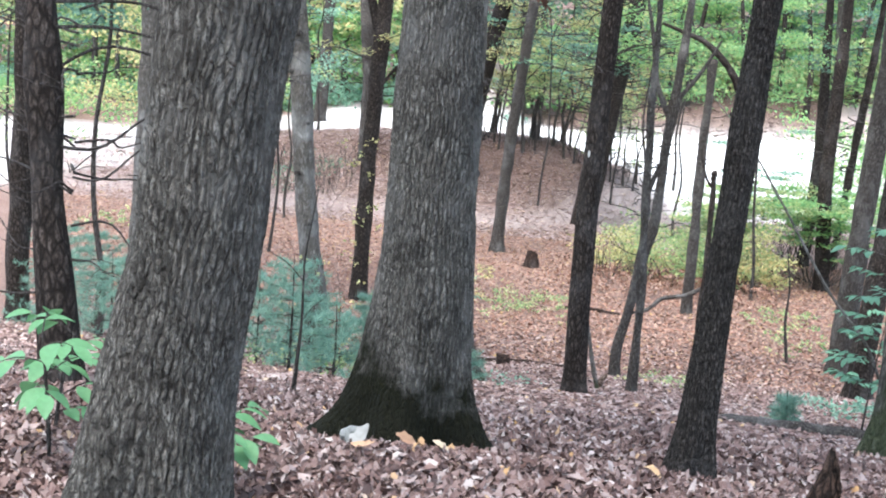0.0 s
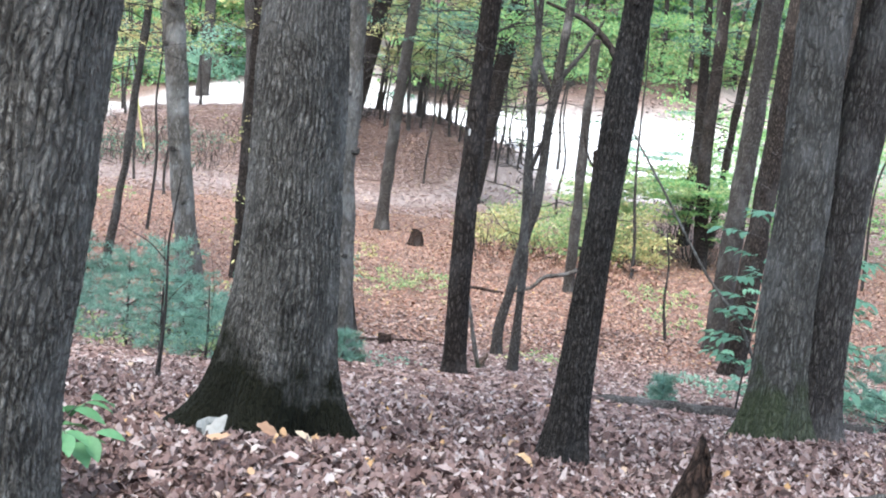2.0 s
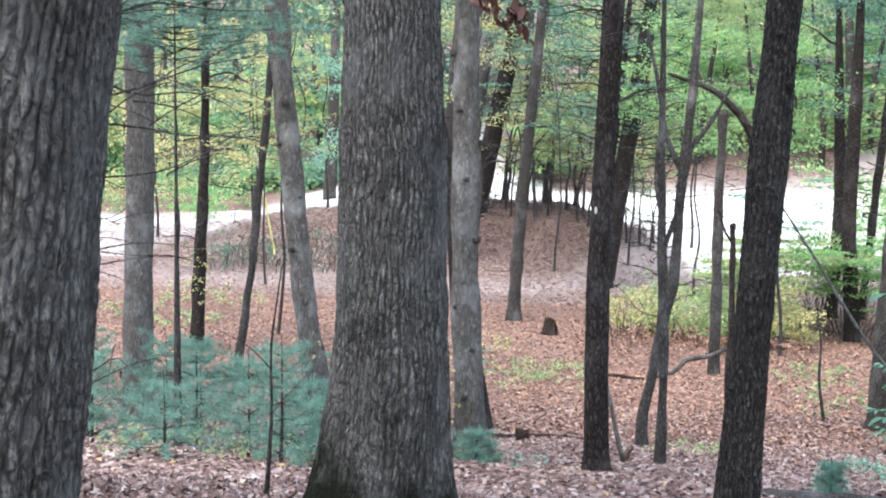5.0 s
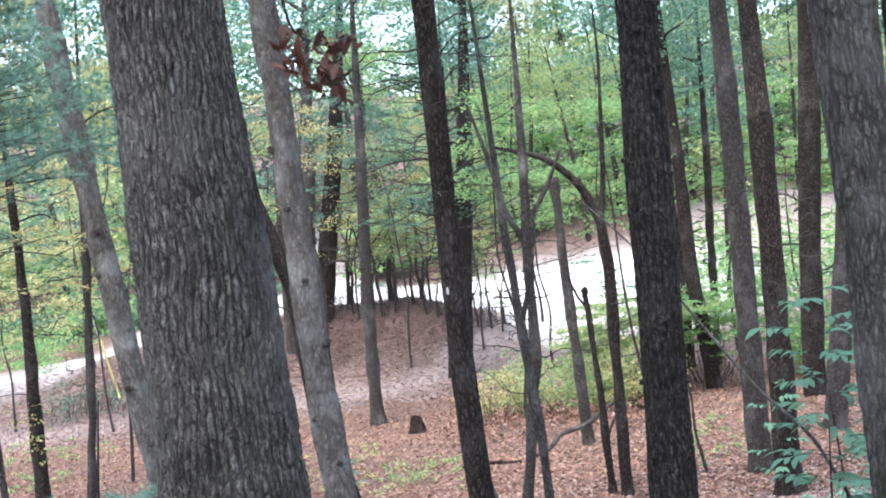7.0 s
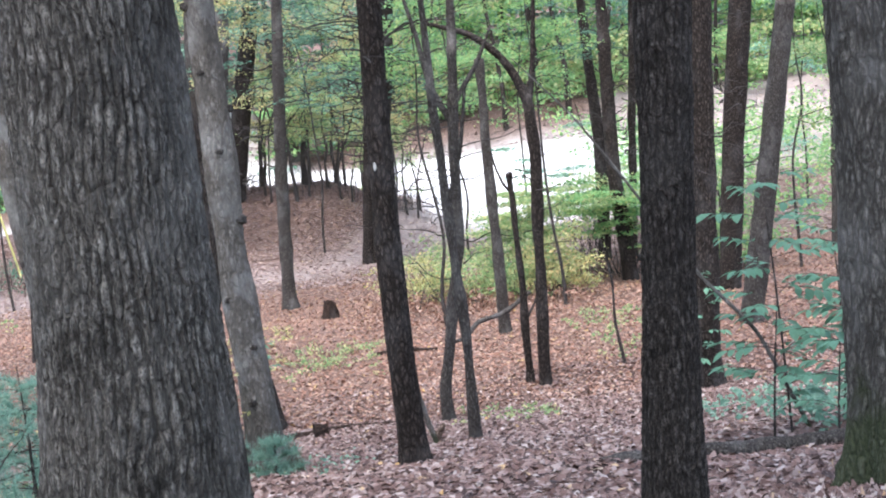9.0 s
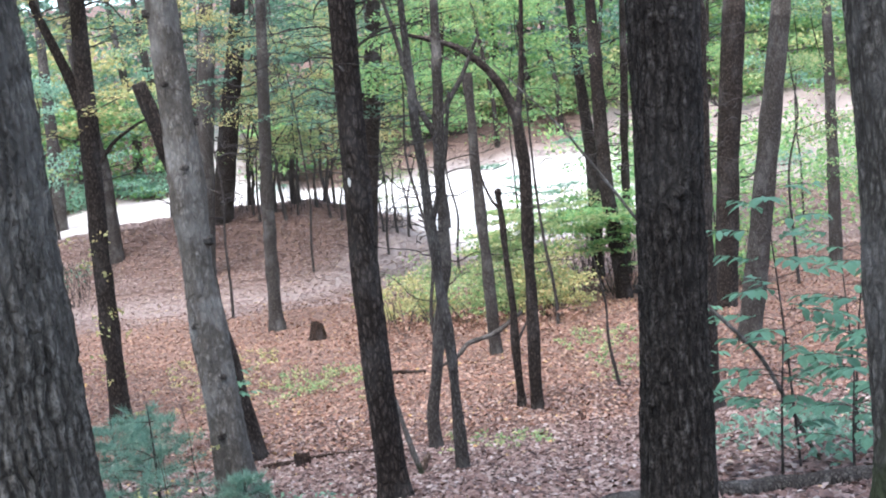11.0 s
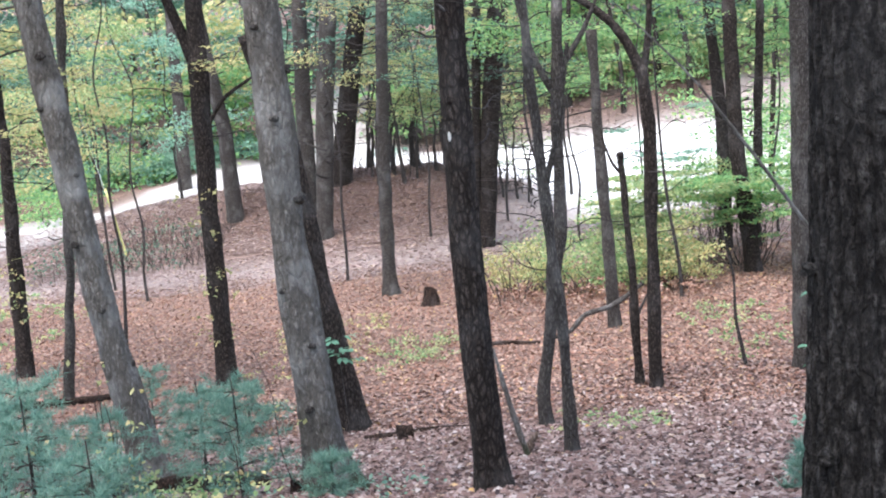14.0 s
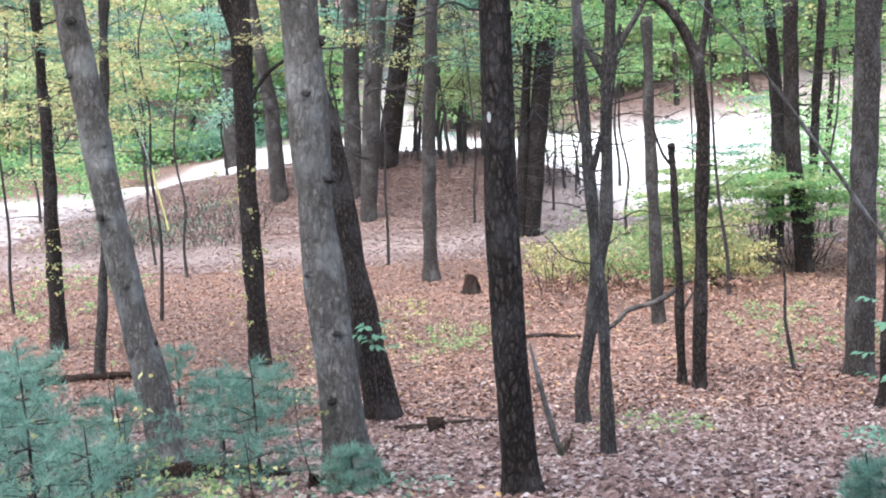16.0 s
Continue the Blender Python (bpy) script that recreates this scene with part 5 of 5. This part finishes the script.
log("log", [(-10, 27.5, 0.08, 0.12), (-8.2, 28.2, 0.08, 0.1), (-6.4, 28.5, 0.08, 0.06)], ROTTEN, "dark fallen trunk near the lane")
log("log", [(2.4, 30.5, 0.1, 0.03), (2.9, 30.6, 0.28, 0.05), (3.2, 30.6, 0.62, 0.055), (3.9, 30.9, 0.7, 0.06), (4.6, 31.4, 1.0, 0.045)], BARK_FAR, "crooked grey fallen limb leaning by a snag")
log("log", [(0.7, 30.6, 0.05, 0.04), (1.4, 30.6, 0.06, 0.05), (2.2, 30.5, 0.05, 0.03)], ROTTEN, "short dark fallen branch on rusty leaves")
log("log", [(1.52, 19.3, 0.0, 0.04), (1.4, 19.3, 0.45, 0.035), (1.28, 19.3, 1.0, 0.028), (1.2, 19.3, 1.4, 0.015)], BARK_GREY, "thin dead stick standing aslant", 24, 8)
log("log", [(1.5, 19.6, 0.0, 0.06), (1.56, 19.62, 0.14, 0.055), (1.66, 19.64, 0.27, 0.03)], BARK_TAN, "short pale splintered piece of dead wood", 12, 12)
log("log", [(2.55, 5.55, 0.09, 0.07), (3.1, 5.75, 0.1, 0.08), (3.7, 5.9, 0.1, 0.08)], BARK_OAK, "mossy grey log lying near the path", 40, 18)
log("log", [(4.3, 31.2, 0.0, 0.035), (4.5, 31.2, 0.5, 0.03), (4.75, 31.2, 0.9, 0.02), (4.7, 31.2, 1.3, 0.01)], TWIG, "thin bare dead sapling", 16, 6)
log("log", [(5.75, 26.5, 0.0, 0.035), (5.6, 26.5, 0.9, 0.03), (5.62, 26.5, 1.7, 0.02), (5.45, 26.5, 2.6, 0.01)], TWIG, "thin standing dead sapling on leaves", 20, 6)


def jagged_stub(x, y, r, h, lean, label, teeth=0.45, name="stump", mat=ROTTEN):
    """A broken stump: hollow splintered top and a spreading foot."""
    ob = empty(name, x, y, gz(x, y))
    tagged(ob, label, "stump")
    sides, rings = 28, 18
    v, f = [], []
    for i in range(rings):
        t = i / (rings - 1)
        for j in range(sides):
            a = 6.283 * j / sides
            top = h * (1 - teeth * (0.5 + 0.5 * math.sin(a + 2.2)) - 0.18 * abs(noise.noise((math.cos(a) * 3, math.sin(a) * 3, x))))
            rr = r * (1 + 0.5 * math.exp(-t * 6) - 0.3 * t) * (1 + 0.25 * noise.noise((math.cos(a) * 2, math.sin(a) * 2, t * 2 + x)))
            v.append((rr * math.cos(a) + lean * t * h, rr * math.sin(a), -0.08 + (top + 0.08) * t))
    for j in range(sides):
        a = 6.283 * j / sides
        q = v[(rings - 1) * sides + j]
        v.append((lean * h * 0.6 + (q[0] - lean * h) * 0.55, q[1] * 0.55, q[2] * 0.55))
    for i in range(rings):
        for j in range(sides):
            f.append((i * sides + j, i * sides + (j + 1) % sides, (i + 1) * sides + (j + 1) % sides, (i + 1) * sides + j))
    c = len(v)
    v.append((lean * h * 0.5, 0, h * 0.3))
    me = mesh_of("body", v, f + [(rings * sides + j, rings * sides + (j + 1) % sides, c) for j in range(sides)], mat)
    part("body", me, ob)
    return ob


jagged_stub(-0.5, 38.3, 0.25, 0.55, 0.1, "short black rotten stump among rusty leaves", 0.25)
jagged_stub(2.16, 5.95, 0.055, 0.37, 0.32, "broken dark stub with a splintered point", 0.6)
jagged_stub(-0.75, 16.0, 0.07, 0.16, 0.0, "small black stub at a trunk's foot", 0.3)


# ---- large fallen leaves and a pale stone at the oak's foot ----
for x, y, s, col in ((0.02, 6.0, 1.3, (0.2, 0.19, 0.17)), (0.32, 6.12, 1.3, (0.27, 0.16, 0.08)), (0.42, 6.1, 1.0, (0.36, 0.28, 0.19)), (0.08, 5.8, 1.5, (0.32, 0.19, 0.11)), (0.24, 6.18, 1.2, (0.24, 0.135, 0.08)), (1.5, 6.6, 1.2, (0.36, 0.23, 0.12)), (-0.25, 5.7, 1.0, (0.3, 0.24, 0.21))):
    lv, lf = scatter_leaves(np.zeros((1, 3)), 0.085 * s, 0.5, 0.9)
    dry = new("dry_leaf", mesh_of("dry_leaf", lv, lf, plain("dry_leaf_colour", col)))
    dry.location = (x, y, gz(x, y) + 0.06)
    tagged(dry, "large curled dry leaf on the leaf litter", "leaf", "large dry leaves")
stone = bmesh.new()
bmesh.ops.create_icosphere(stone, subdivisions=3, radius=1)
for vert in stone.verts:
    k = 1 + 0.5 * noise.noise(vert.co * 1.6) + 0.15 * noise.noise(vert.co * 5)
    vert.co = Vector((vert.co.x * 0.062 * k, vert.co.y * 0.05 * k, vert.co.z * 0.06 * k))
stone_me = bpy.data.meshes.new("stone")
stone.to_mesh(stone_me)
stone_me.materials.append(plain("pale_stone", (0.16, 0.16, 0.15), 0.95))
st = new("stone", stone_me)
st.location = (-0.02, 6.1, gz(-0.02, 6.1) + 0.05)
tagged(st, "small pale grey stone at a mossy oak's foot", "stone")

# ---- yellow guard of a stay wire by the road ----
guard = empty("wire_guard", -13.9, 54, gz(-13.9, 54))
tagged(guard, "yellow plastic guard on a slanting stay wire", "wire guard")
gy = 2.9
v, f = tube([(0.1, 0, -0.1, 0.045), (-0.45, 0, gy, 0.045)], 6, 10)
part("sleeve", mesh_of("sleeve", v, f, plain("yellow_plastic", (0.46, 0.43, 0.16), 0.6)), guard, "yellow plastic sleeve")
v, f = tube([(-0.45, 0, gy - 0.2, 0.012), (-2.2, 0, gy + 9, 0.012)], 4, 6)
part("wire", mesh_of("wire", v, f, plain("steel_wire", (0.3, 0.3, 0.3), 0.4)), guard)
